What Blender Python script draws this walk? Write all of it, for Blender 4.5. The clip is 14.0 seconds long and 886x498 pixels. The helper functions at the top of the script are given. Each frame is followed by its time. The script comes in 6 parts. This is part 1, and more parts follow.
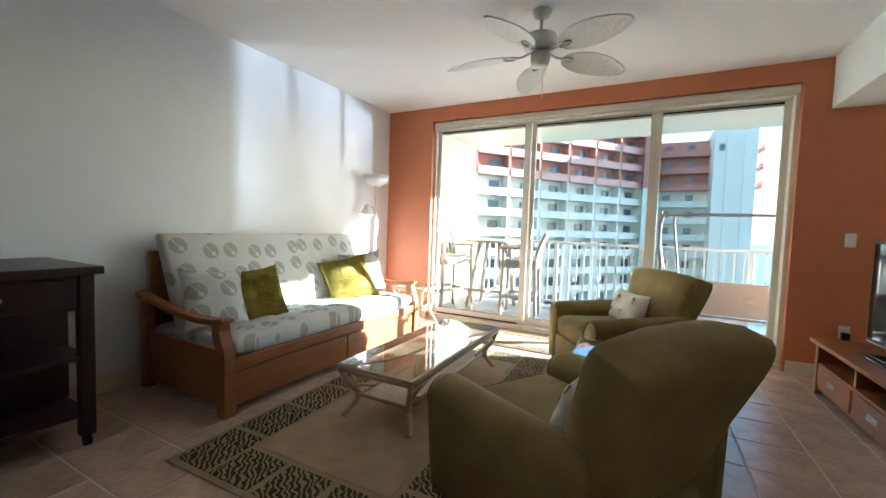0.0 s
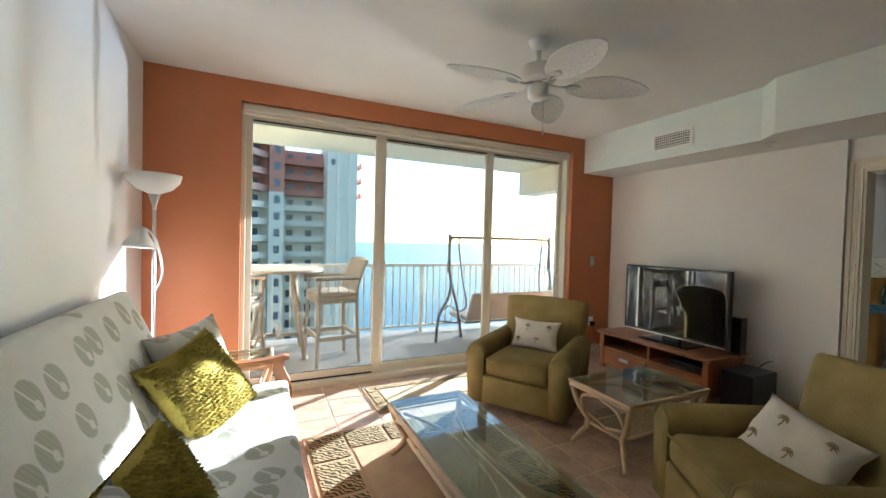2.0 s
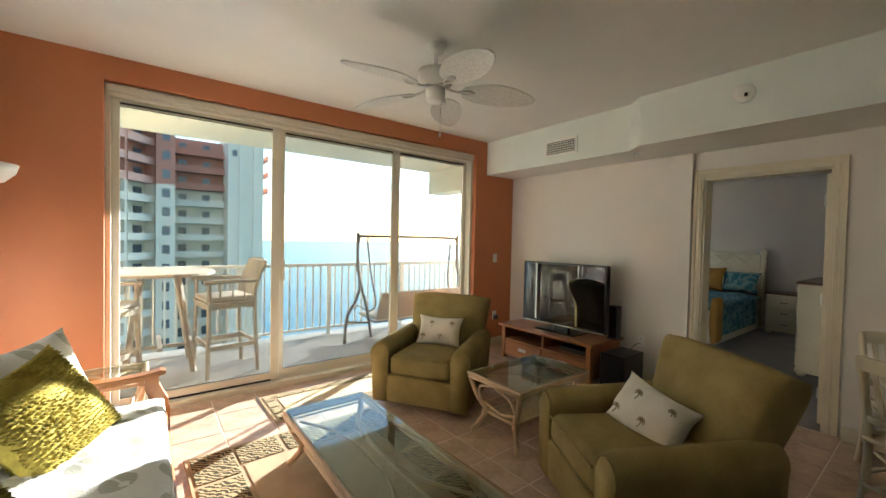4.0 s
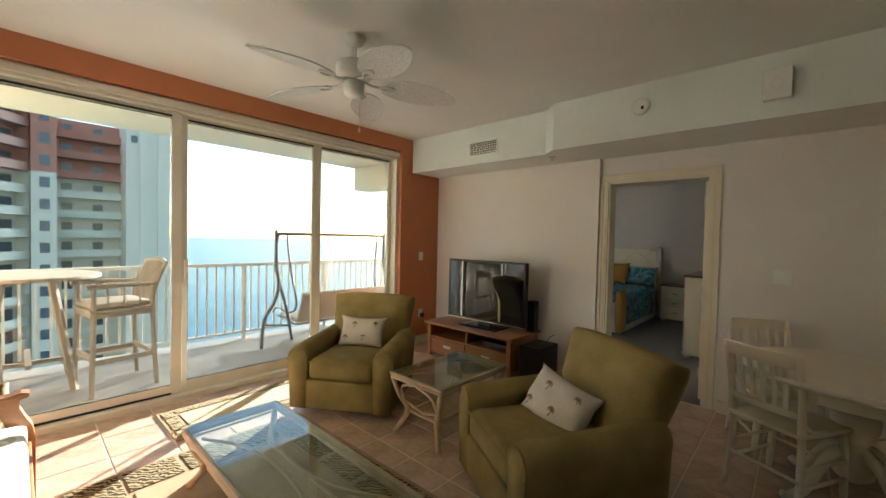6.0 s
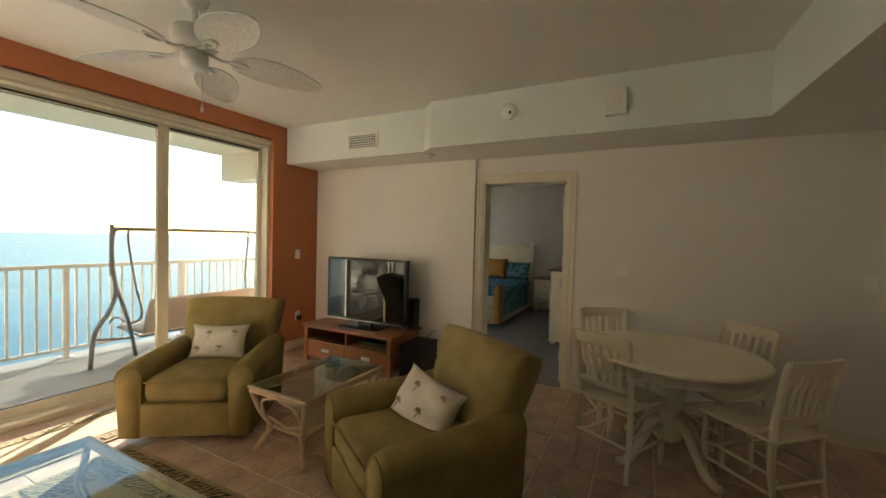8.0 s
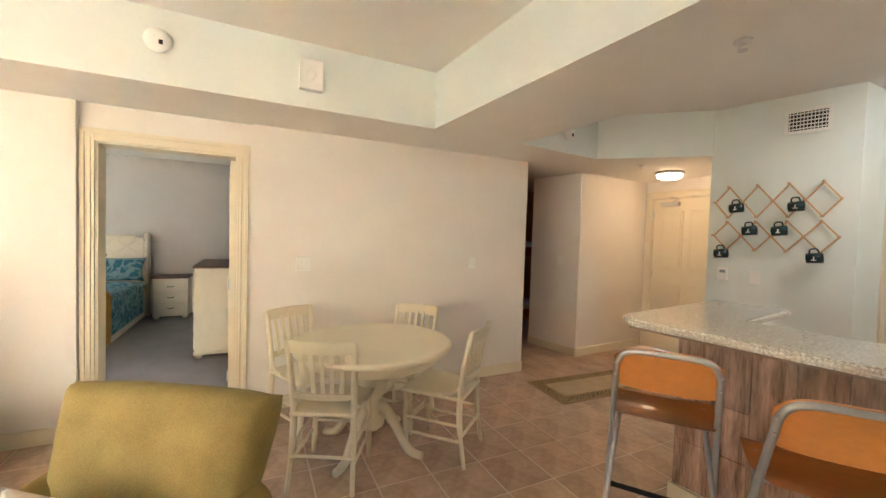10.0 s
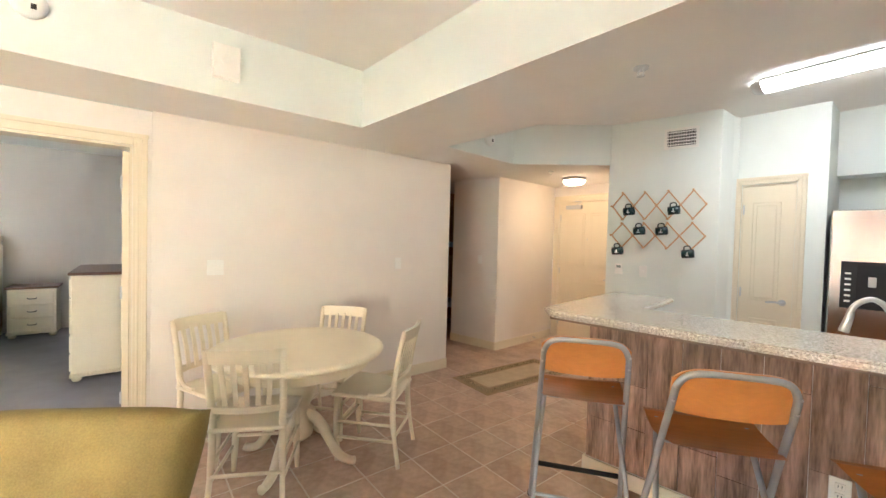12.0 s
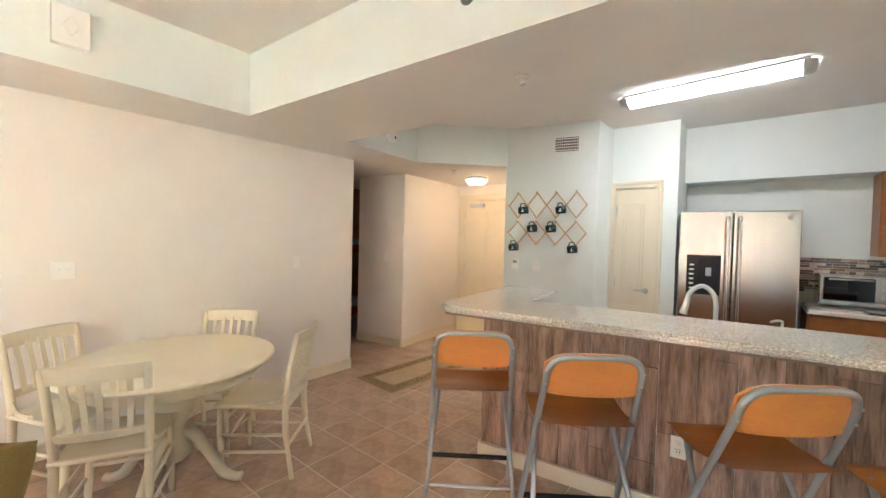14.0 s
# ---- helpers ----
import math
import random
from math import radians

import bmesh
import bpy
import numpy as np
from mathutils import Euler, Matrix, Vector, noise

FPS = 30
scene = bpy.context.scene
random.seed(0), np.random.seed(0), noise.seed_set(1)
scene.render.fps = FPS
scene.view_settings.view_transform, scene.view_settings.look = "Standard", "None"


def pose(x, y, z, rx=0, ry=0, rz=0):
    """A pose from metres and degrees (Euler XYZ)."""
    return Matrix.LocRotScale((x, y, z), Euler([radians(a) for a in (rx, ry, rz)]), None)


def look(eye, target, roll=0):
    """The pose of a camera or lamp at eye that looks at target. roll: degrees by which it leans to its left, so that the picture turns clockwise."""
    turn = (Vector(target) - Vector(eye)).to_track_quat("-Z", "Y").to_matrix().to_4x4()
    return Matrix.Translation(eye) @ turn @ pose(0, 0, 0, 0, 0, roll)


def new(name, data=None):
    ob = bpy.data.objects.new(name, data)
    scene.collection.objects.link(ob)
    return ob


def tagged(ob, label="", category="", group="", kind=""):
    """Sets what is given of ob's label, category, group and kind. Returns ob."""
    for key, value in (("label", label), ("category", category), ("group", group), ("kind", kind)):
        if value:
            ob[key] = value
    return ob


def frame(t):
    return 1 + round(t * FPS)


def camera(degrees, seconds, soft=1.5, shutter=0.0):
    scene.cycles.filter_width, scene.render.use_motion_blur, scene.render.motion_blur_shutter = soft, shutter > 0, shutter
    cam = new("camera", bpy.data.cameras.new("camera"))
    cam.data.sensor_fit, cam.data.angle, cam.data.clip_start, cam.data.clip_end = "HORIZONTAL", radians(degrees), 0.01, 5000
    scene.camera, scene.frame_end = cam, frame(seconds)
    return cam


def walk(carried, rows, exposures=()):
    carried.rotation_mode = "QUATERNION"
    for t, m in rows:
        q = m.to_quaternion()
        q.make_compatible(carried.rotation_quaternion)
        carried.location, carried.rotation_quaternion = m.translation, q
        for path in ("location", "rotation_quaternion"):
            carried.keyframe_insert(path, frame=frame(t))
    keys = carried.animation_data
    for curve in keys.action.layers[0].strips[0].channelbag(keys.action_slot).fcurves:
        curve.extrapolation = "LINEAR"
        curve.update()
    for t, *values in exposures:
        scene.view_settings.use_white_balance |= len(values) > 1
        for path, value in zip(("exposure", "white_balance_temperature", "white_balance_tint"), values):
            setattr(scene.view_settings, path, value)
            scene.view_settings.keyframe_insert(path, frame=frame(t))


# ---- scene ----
cam = camera(97.3, 14.0)
PATH = [
    (0, (0.653, 0.415, 1.181), (-0.267, 2.188, 1.073), 1.9),
    (0.5, (-0.156, 0.958, 1.231), (-0.627, 2.901, 1.16), 3.1),
    (1, (-1.152, 1.089, 1.331), (-0.71, 3.038, 1.281), 2.9),
    (1.5, (-1.708, 1.152, 1.413), (-1.012, 3.027, 1.366), 1.9),
    (2, (-1.715, 1.145, 1.411), (-0.863, 2.954, 1.364), 1.5),
    (2.5, (-1.695, 1.138, 1.423), (-0.738, 2.894, 1.37), 1.4),
    (3, (-1.66, 1.113, 1.423), (-0.599, 2.807, 1.372), 1.3),
    (5.5, (-1.587, 1.061, 1.436), (-0.189, 2.49, 1.382), 1.3),
    (6, (-1.559, 1.054, 1.439), (-0.084, 2.404, 1.384), 1.3),
    (6.5, (-1.532, 1.047, 1.446), (0.01, 2.32, 1.391), 1.3),
    (7, (-1.493, 1.025, 1.455), (0.12, 2.206, 1.398), 1.3),
    (7.5, (-1.449, 1.01, 1.45), (0.254, 2.057, 1.394), 1.4),
    (8, (-1.384, 0.982, 1.453), (0.395, 1.894, 1.392), 1.5),
    (8.5, (-1.202, 1.129, 1.453), (0.68, 1.804, 1.385), 1.8),
    (9, (-1.153, 1.326, 1.469), (0.845, 1.273, 1.407), 1.7),
    (9.2, (-1.043, 1.407, 1.466), (0.932, 1.098, 1.395), 1.6),
    (11.3, (-0.908, 1.598, 1.462), (0.737, 0.462, 1.41), 1.5),
    (11.5, (-0.907, 1.613, 1.46), (0.717, 0.448, 1.408), 1.5),
    (12, (-0.914, 1.64, 1.455), (0.651, 0.397, 1.404), 1.5),
    (12.5, (-0.919, 1.623, 1.454), (0.569, 0.288, 1.4), 1.6),
    (13, (-0.932, 1.606, 1.452), (0.474, 0.185, 1.397), 1.6),
    (13.5, (-0.951, 1.586, 1.463), (0.373, 0.088, 1.403), 1.5),
    (14, (-0.982, 1.564, 1.459), (0.274, 0.009, 1.404), 1.4),
]
EXPO = [(0.0, 3.4, 4750, 8), (0.5, 3.1, 4800, 8), (1.0, 2.72, 4850, 8), (1.5, 2.82, 4920, 8), (3.0, 2.98, 5350, 8), (6.5, 2.88, 5750, 8), (8.0, 2.88, 6050, 8), (8.6, 3.2, 6050, 10), (9.0, 4.45, 6050, 11), (9.6, 4.85, 5950, 12), (11.3, 5.38, 5450, 13), (14.0, 5.28, 5350, 13)]
walk(cam, [(t, look(eye, target, roll)) for t, eye, target, roll in PATH], EXPO)

# ---- light ----
world = bpy.data.worlds.new("sky")
scene.world = world
world.use_nodes = True
wn = world.node_tree.nodes
sky = wn.new("ShaderNodeTexSky")
sky.sky_type = "NISHITA"
sky.sun_disc = False
SUN_AZ, SUN_EL = 31.0, 14.6          # degrees from +x towards +y, above the horizon
sky.sun_elevation = radians(SUN_EL)
sky.sun_rotation = radians(90 - SUN_AZ)
sky.altitude = 40
sky.air_density, sky.dust_density, sky.ozone_density = 1.0, 0.5, 1.0
world.node_tree.links.new(sky.outputs[0], wn["Background"].inputs[0])
wn["Background"].inputs[1].default_value = 0.13
sun = new("sun", bpy.data.lights.new("sun", "SUN"))
sun.data.energy, sun.data.angle, sun.data.color = 4.5, radians(0.5), (1.0, 0.93, 0.82)
sd = Vector((math.cos(radians(SUN_EL)) * math.cos(radians(SUN_AZ)), math.cos(radians(SUN_EL)) * math.sin(radians(SUN_AZ)), math.sin(radians(SUN_EL))))
sun.matrix_world = look(sd * 50, (0, 0, 0))
# unseen area lamp added below the sun for its glitter on the sea, shining level and upwards into the room
glitter = new("sea_glitter_lamp", bpy.data.lights.new("sea_glitter_lamp", "AREA"))
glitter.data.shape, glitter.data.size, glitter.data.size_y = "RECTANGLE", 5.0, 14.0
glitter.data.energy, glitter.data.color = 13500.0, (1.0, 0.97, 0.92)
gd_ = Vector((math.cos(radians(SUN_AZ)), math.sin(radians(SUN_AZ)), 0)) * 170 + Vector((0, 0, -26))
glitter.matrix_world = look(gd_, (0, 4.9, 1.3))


# ---- mesh helpers ----
def part(name, bm, material, parent=None, label="", smooth=False):
    me = bpy.data.meshes.new(name)
    bmesh.ops.recalc_face_normals(bm, faces=bm.faces)
    if smooth:
        for f in bm.faces:
            f.smooth = True
    bm.to_mesh(me)
    bm.free()
    me.materials.append(material)
    ob = new(name, me)
    if parent is not None:
        ob.parent = parent
    if label:
        ob["label"] = label
    return ob


def thing(name, m, label, category, group=""):
    ob = new(name)
    ob.matrix_basis = m
    return tagged(ob, label, category, group)


def structure(name, bm, material, label, category="", smooth=False):
    return tagged(part(name, bm, material, None, "", smooth), label, category, "", "structure")


def box(bm, x0, x1, y0, y1, z0, z1, bevel=0.0, seg=2, m=None):
    ret = bmesh.ops.create_cube(bm, size=1.0)
    vs = ret["verts"]
    for v in vs:
        v.co = Vector(((x0 + x1) / 2 + v.co.x * (x1 - x0), (y0 + y1) / 2 + v.co.y * (y1 - y0), (z0 + z1) / 2 + v.co.z * (z1 - z0)))
    if bevel:
        es = list({e for v in vs for e in v.link_edges})
        r = bmesh.ops.bevel(bm, geom=es, offset=bevel, segments=seg, affect="EDGES", profile=0.5)
        vs = list({v for f in r["faces"] for v in f.verts} | {v for v in vs if v.is_valid})
    if m is not None:
        bmesh.ops.transform(bm, matrix=m, verts=vs)
    return vs


def boxes(*specs, bevel=0.0, seg=2):
    bm = bmesh.new()
    for s in specs:
        box(bm, *s, bevel=bevel, seg=seg)
    return bm


def prism(bm, pts, z0, z1):
    lo = [bm.verts.new((x, y, z0)) for x, y in pts]
    hi = [bm.verts.new((x, y, z1)) for x, y in pts]
    n = len(pts)
    bm.faces.new(lo[::-1])
    bm.faces.new(hi)
    for i in range(n):
        bm.faces.new((lo[i], lo[(i + 1) % n], hi[(i + 1) % n], hi[i]))
    return bm


def wall_strip(bm, a, b, thick, z0, z1):
    """An upright slab whose face runs from a to b; its thickness lies to the left of that way."""
    a, b = Vector(a), Vector(b)
    d = (b - a).normalized()
    n = Vector((-d.y, d.x)) * thick
    return prism(bm, [a[:], b[:], (b + n)[:], (a + n)[:]], z0, z1)


def tube(bm, pts, r, seg=8, closed=False):
    """A round bar swept along points; r is one radius or one per point."""
    pts = [Vector(p) for p in pts]
    n = len(pts)
    rs = r if isinstance(r, (list, tuple)) else [r] * n
    rings, up = [], None
    for i, p in enumerate(pts):
        if closed:
            t = pts[(i + 1) % n] - pts[i - 1]
        else:
            t = pts[min(i + 1, n - 1)] - pts[max(i - 1, 0)]
        t.normalize()
        if up is None:
            up = t.orthogonal().normalized()
        up = (up - t * up.dot(t)).normalized()
        side = t.cross(up)
        rings.append([bm.verts.new(p + (up * math.cos(a) + side * math.sin(a)) * rs[i]) for a in (2 * math.pi * k / seg for k in range(seg))])
    for i in range(n if closed else n - 1):
        a, b = rings[i], rings[(i + 1) % n]
        for k in range(seg):
            bm.faces.new((a[k], a[(k + 1) % seg], b[(k + 1) % seg], b[k]))
    if not closed:
        bm.faces.new(rings[0][::-1])
        bm.faces.new(rings[-1])
    return bm


def curve_pts(ctrl, n=6, closed=False):
    """A smooth line through control points (Catmull-Rom)."""
    c = [Vector(p) for p in ctrl]
    m = len(c)
    out = []
    for i in range(m if closed else m - 1):
        p0 = c[i - 1] if (closed or i) else c[0]
        p1, p2 = c[i], c[(i + 1) % m]
        p3 = c[(i + 2) % m] if (closed or i + 2 < m) else c[-1]
        for k in range(n):
            t = k / n
            out.append(0.5 * ((2 * p1) + (p2 - p0) * t + (2 * p0 - 5 * p1 + 4 * p2 - p3) * t * t + (3 * p1 - p0 - 3 * p2 + p3) * t ** 3))
    if not closed:
        out.append(c[-1])
    return out


def lathe(bm, prof, seg=20, m=None):
    rings = []
    for r, z in prof:
        rings.append([bm.verts.new((max(r, 1e-4) * math.cos(2 * math.pi * k / seg), max(r, 1e-4) * math.sin(2 * math.pi * k / seg), z)) for k in range(seg)])
    for a, b in zip(rings, rings[1:]):
        for k in range(seg):
            bm.faces.new((a[k], a[(k + 1) % seg], b[(k + 1) % seg], b[k]))
    bm.faces.new(rings[0][::-1])
    bm.faces.new(rings[-1])
    if m is not None:
        bmesh.ops.transform(bm, matrix=m, verts=[v for r in rings for v in r])
    return bm


def cushion(bm, w, h, t, n=14, sag=0.0, seed=0, ruffle=0.0):
    """A stuffed cushion lying in the xz plane, thickness along y."""
    grid = {}
    for side in (1, -1):
        for i in range(n + 1):
            for j in range(n + 1):
                u, v = 2 * i / n - 1, 2 * j / n - 1
                edge = i in (0, n) or j in (0, n)
                if edge and side < 0:
                    continue
                pin = 1 - PINCH * (1 - abs(u) ** 2) * abs(v) ** 3
                pin2 = 1 - PINCH * (1 - abs(v) ** 2) * abs(u) ** 3
                d = ((1 - abs(u) ** 2.6) * (1 - abs(v) ** 2.6)) ** 0.55 * t / 2
                w8 = noise.noise(Vector((u * 1.7 + seed, v * 1.7, side))) * t * 0.10
                grid[side, i, j] = bm.verts.new((u * w / 2 * pin2, side * (d + (0 if edge else w8)) + (ruffle * math.sin(9 * u + 7 * v) if edge else 0), v * h / 2 * pin - sag * (1 - u * u) * (v + 1) / 2))
    for side in (1, -1):
        for i in range(n):
            for j in range(n):
                q = []
                for a, b in ((i, j), (i + 1, j), (i + 1, j + 1), (i, j + 1)):
                    e = a in (0, n) or b in (0, n)
                    q.append(grid[1 if e else side, a, b])
                if len(set(q)) == 4:
                    try:
                        bm.faces.new(q if side < 0 else q[::-1])
                    except ValueError:
                        pass
    return bm


PINCH = 0.13                                  # how far a cushion's sides draw in between its corners


# ---- materials ----
def mat(name, col, rough=0.6, metal=0.0, var=0.08, scale=4.0, fine=60.0, bump=0.1, spec=0.5, rnd=0.0, col2=None, coat=0.0, stretch=None):
    m = bpy.data.materials.new(name)
    m.use_nodes = True
    nt = m.node_tree
    b = nt.nodes["Principled BSDF"]
    geo = nt.nodes.new("ShaderNodeTexCoord")
    vec = geo.outputs["Object"]
    if stretch:
        mp = nt.nodes.new("ShaderNodeMapping")
        mp.inputs["Scale"].default_value = stretch
        nt.links.new(vec, mp.inputs["Vector"])
        vec = mp.outputs[0]
    n1, n2 = nt.nodes.new("ShaderNodeTexNoise"), nt.nodes.new("ShaderNodeTexNoise")
    n1.inputs["Scale"].default_value, n2.inputs["Scale"].default_value = scale, fine
    n1.inputs["Detail"].default_value, n2.inputs["Detail"].default_value = 4, 3
    for n in (n1, n2):
        nt.links.new(vec, n.inputs["Vector"])
    mixf = nt.nodes.new("ShaderNodeMath")
    mixf.operation = "MULTIPLY_ADD"
    mixf.inputs[1].default_value, mixf.inputs[2].default_value = 0.35, 0.0
    nt.links.new(n2.outputs["Fac"], mixf.inputs[0])
    add = nt.nodes.new("ShaderNodeMath")
    add.operation = "MULTIPLY_ADD"
    add.inputs[1].default_value = 0.65
    nt.links.new(n1.outputs["Fac"], add.inputs[0])
    nt.links.new(mixf.outputs[0], add.inputs[2])
    ramp = nt.nodes.new("ShaderNodeValToRGB")
    c1 = [max(0.0, c * (1 - var)) for c in col]
    c2 = [min(1.0, c * (1 + var)) for c in (col2 or col)]
    ramp.color_ramp.elements[0].position, ramp.color_ramp.elements[1].position = 0.32, 0.68
    ramp.color_ramp.elements[0].color, ramp.color_ramp.elements[1].color = (*c1, 1), (*c2, 1)
    nt.links.new(add.outputs[0], ramp.inputs[0])
    out = ramp.outputs[0]
    if rnd:
        oi = nt.nodes.new("ShaderNodeObjectInfo")
        hs = nt.nodes.new("ShaderNodeHueSaturation")
        mr = nt.nodes.new("ShaderNodeMapRange")
        mr.inputs["To Min"].default_value, mr.inputs["To Max"].default_value = 1 - rnd, 1 + rnd
        nt.links.new(oi.outputs["Random"], mr.inputs["Value"])
        nt.links.new(mr.outputs[0], hs.inputs["Value"])
        nt.links.new(out, hs.inputs["Color"])
        out = hs.outputs[0]
    nt.links.new(out, b.inputs["Base Color"])
    b.inputs["Roughness"].default_value, b.inputs["Metallic"].default_value = rough, metal
    b.inputs["Specular IOR Level"].default_value = spec
    b.inputs["Coat Weight"].default_value = coat
    if bump:
        bp = nt.nodes.new("ShaderNodeBump")
        bp.inputs["Strength"].default_value, bp.inputs["Distance"].default_value = bump, 0.003
        nt.links.new(n2.outputs["Fac"], bp.inputs["Height"])
        nt.links.new(bp.outputs[0], b.inputs["Normal"])
    return m


def emit(name, col, strength):
    m = bpy.data.materials.new(name)
    m.use_nodes = True
    b = m.node_tree.nodes["Principled BSDF"]
    b.inputs["Base Color"].default_value = (0.9, 0.9, 0.88, 1)
    b.inputs["Emission Color"].default_value = (*col, 1)
    b.inputs["Emission Strength"].default_value = strength
    return m


def glass(name, tint=(1, 1, 1), rough=0.0):
    m = bpy.data.materials.new(name)
    m.use_nodes = True
    nt = m.node_tree
    nt.nodes.remove(nt.nodes["Principled BSDF"])
    tr, gl, mx, fr = (nt.nodes.new("ShaderNode" + k) for k in ("BsdfTransparent", "BsdfGlossy", "MixShader", "LayerWeight"))
    tr.inputs[0].default_value = (*tint, 1)
    gl.inputs["Roughness"].default_value = rough
    fr.inputs["Blend"].default_value = 0.5
    pw = nt.nodes.new("ShaderNodeMath")
    pw.operation = "POWER"
    pw.inputs[1].default_value = 4.0
    ad = nt.nodes.new("ShaderNodeMath")
    ad.operation = "MULTIPLY_ADD"
    ad.inputs[1].default_value, ad.inputs[2].default_value = 0.8, 0.035
    nt.links.new(fr.outputs["Facing"], pw.inputs[0])
    nt.links.new(pw.outputs[0], ad.inputs[0])
    nt.links.new(ad.outputs[0], mx.inputs[0])
    nt.links.new(tr.outputs[0], mx.inputs[1])
    nt.links.new(gl.outputs[0], mx.inputs[2])
    nt.links.new(mx.outputs[0], nt.nodes["Material Output"].inputs[0])
    return m


def node(nt, kind, **ins):
    n = nt.nodes.new("ShaderNode" + kind)
    for k, v in ins.items():
        n.inputs[k.replace("_", " ")].default_value = v
    return n


def overlay(m, fac_builder, col2):
    """Mixes a second colour over a material's base, by the factor socket that fac_builder(nt) returns."""
    nt = m.node_tree
    b = nt.nodes["Principled BSDF"]
    src = b.inputs["Base Color"].links[0].from_socket
    mx = nt.nodes.new("ShaderNodeMix")
    mx.data_type = "RGBA"
    mx.inputs["B"].default_value = (*col2, 1)
    nt.links.new(src, mx.inputs["A"])
    nt.links.new(fac_builder(nt), mx.inputs["Factor"])
    nt.links.new(mx.outputs["Result"], b.inputs["Base Color"])
    return m


def steps(nt, sock, lo, hi):
    mr = nt.nodes.new("ShaderNodeMapRange")
    mr.inputs["From Min"].default_value, mr.inputs["From Max"].default_value = lo, hi
    nt.links.new(sock, mr.inputs["Value"])
    return mr.outputs[0]


def dots(axes, scale, size):
    def build(nt):
        tc = nt.nodes.new("ShaderNodeTexCoord")
        sp, cb = nt.nodes.new("ShaderNodeSeparateXYZ"), nt.nodes.new("ShaderNodeCombineXYZ")
        nt.links.new(tc.outputs["Object"], sp.inputs[0])
        nt.links.new(sp.outputs[axes[0]], cb.inputs[0])
        nt.links.new(sp.outputs[axes[1]], cb.inputs[1])
        vo = nt.nodes.new("ShaderNodeTexVoronoi")
        vo.voronoi_dimensions = "2D"
        vo.inputs["Scale"].default_value, vo.inputs["Randomness"].default_value = scale, 0.45
        nt.links.new(cb.outputs[0], vo.inputs["Vector"])
        disc = steps(nt, vo.outputs["Distance"], size, size - 0.03)
        off = nt.nodes.new("ShaderNodeVectorMath")
        off.operation = "SUBTRACT"
        nt.links.new(cb.outputs[0], off.inputs[0])
        nt.links.new(vo.outputs["Position"], off.inputs[1])
        # a slit across each pad and a pale bud beside it
        dt = nt.nodes.new("ShaderNodeVectorMath")
        dt.operation = "DOT_PRODUCT"
        dt.inputs[1].default_value = (0.8, 0.6, 0)
        nt.links.new(off.outputs[0], dt.inputs[0])
        ab = nt.nodes.new("ShaderNodeMath")
        ab.operation = "ABSOLUTE"
        nt.links.new(dt.outputs["Value"], ab.inputs[0])
        slit = steps(nt, ab.outputs[0], 0.002, 0.006)
        ds_ = nt.nodes.new("ShaderNodeVectorMath")
        ds_.operation = "DISTANCE"
        ds_.inputs[1].default_value = (0.018, -0.024, 0)
        nt.links.new(off.outputs[0], ds_.inputs[0])
        bud = steps(nt, ds_.outputs["Value"], 0.014, 0.019)
        # woven ribs
        wv = node(nt, "TexWave", Scale=32.0, Distortion=0.6)
        wv.bands_direction = "DIAGONAL"
        nt.links.new(tc.outputs["Object"], wv.inputs["Vector"])
        veins = nt.nodes.new("ShaderNodeMapRange")
        veins.inputs["To Min"].default_value = 0.82
        nt.links.new(wv.outputs["Fac"], veins.inputs["Value"])
        out = disc
        for k in (slit, bud, veins.outputs[0]):
            mu = nt.nodes.new("ShaderNodeMath")
            mu.operation = "MULTIPLY"
            nt.links.new(out, mu.inputs[0])
            nt.links.new(k, mu.inputs[1])
            out = mu.outputs[0]
        return mu.outputs[0]
    return build


def leaf_lines(scale, lo, hi):
    def build(nt):
        tc = nt.nodes.new("ShaderNodeTexCoord")
        nz = node(nt, "TexNoise", Scale=5.0)
        nt.links.new(tc.outputs["Object"], nz.inputs["Vector"])
        mp = nt.nodes.new("ShaderNodeMix")
        mp.data_type = "VECTOR"
        mp.inputs["Factor"].default_value = 0.25
        nt.links.new(tc.outputs["Object"], mp.inputs["A"])
        nt.links.new(nz.outputs["Color"], mp.inputs["B"])
        vo = nt.nodes.new("ShaderNodeTexVoronoi")
        vo.feature = "DISTANCE_TO_EDGE"
        vo.inputs["Scale"].default_value = scale
        nt.links.new(mp.outputs["Result"], vo.inputs["Vector"])
        return steps(nt, vo.outputs["Distance"], lo, hi)
    return build


def strokes(scale, lo, hi):
    """Leafy brush strokes: bent bands, cut hard."""
    def build(nt):
        tc = nt.nodes.new("ShaderNodeTexCoord")
        wv = node(nt, "TexWave", Scale=scale, Distortion=7.0, Detail=1.5, Detail_Scale=1.4)
        wv.bands_direction = "DIAGONAL"
        nt.links.new(tc.outputs["Object"], wv.inputs["Vector"])
        return steps(nt, wv.outputs["Fac"], lo, hi)
    return build


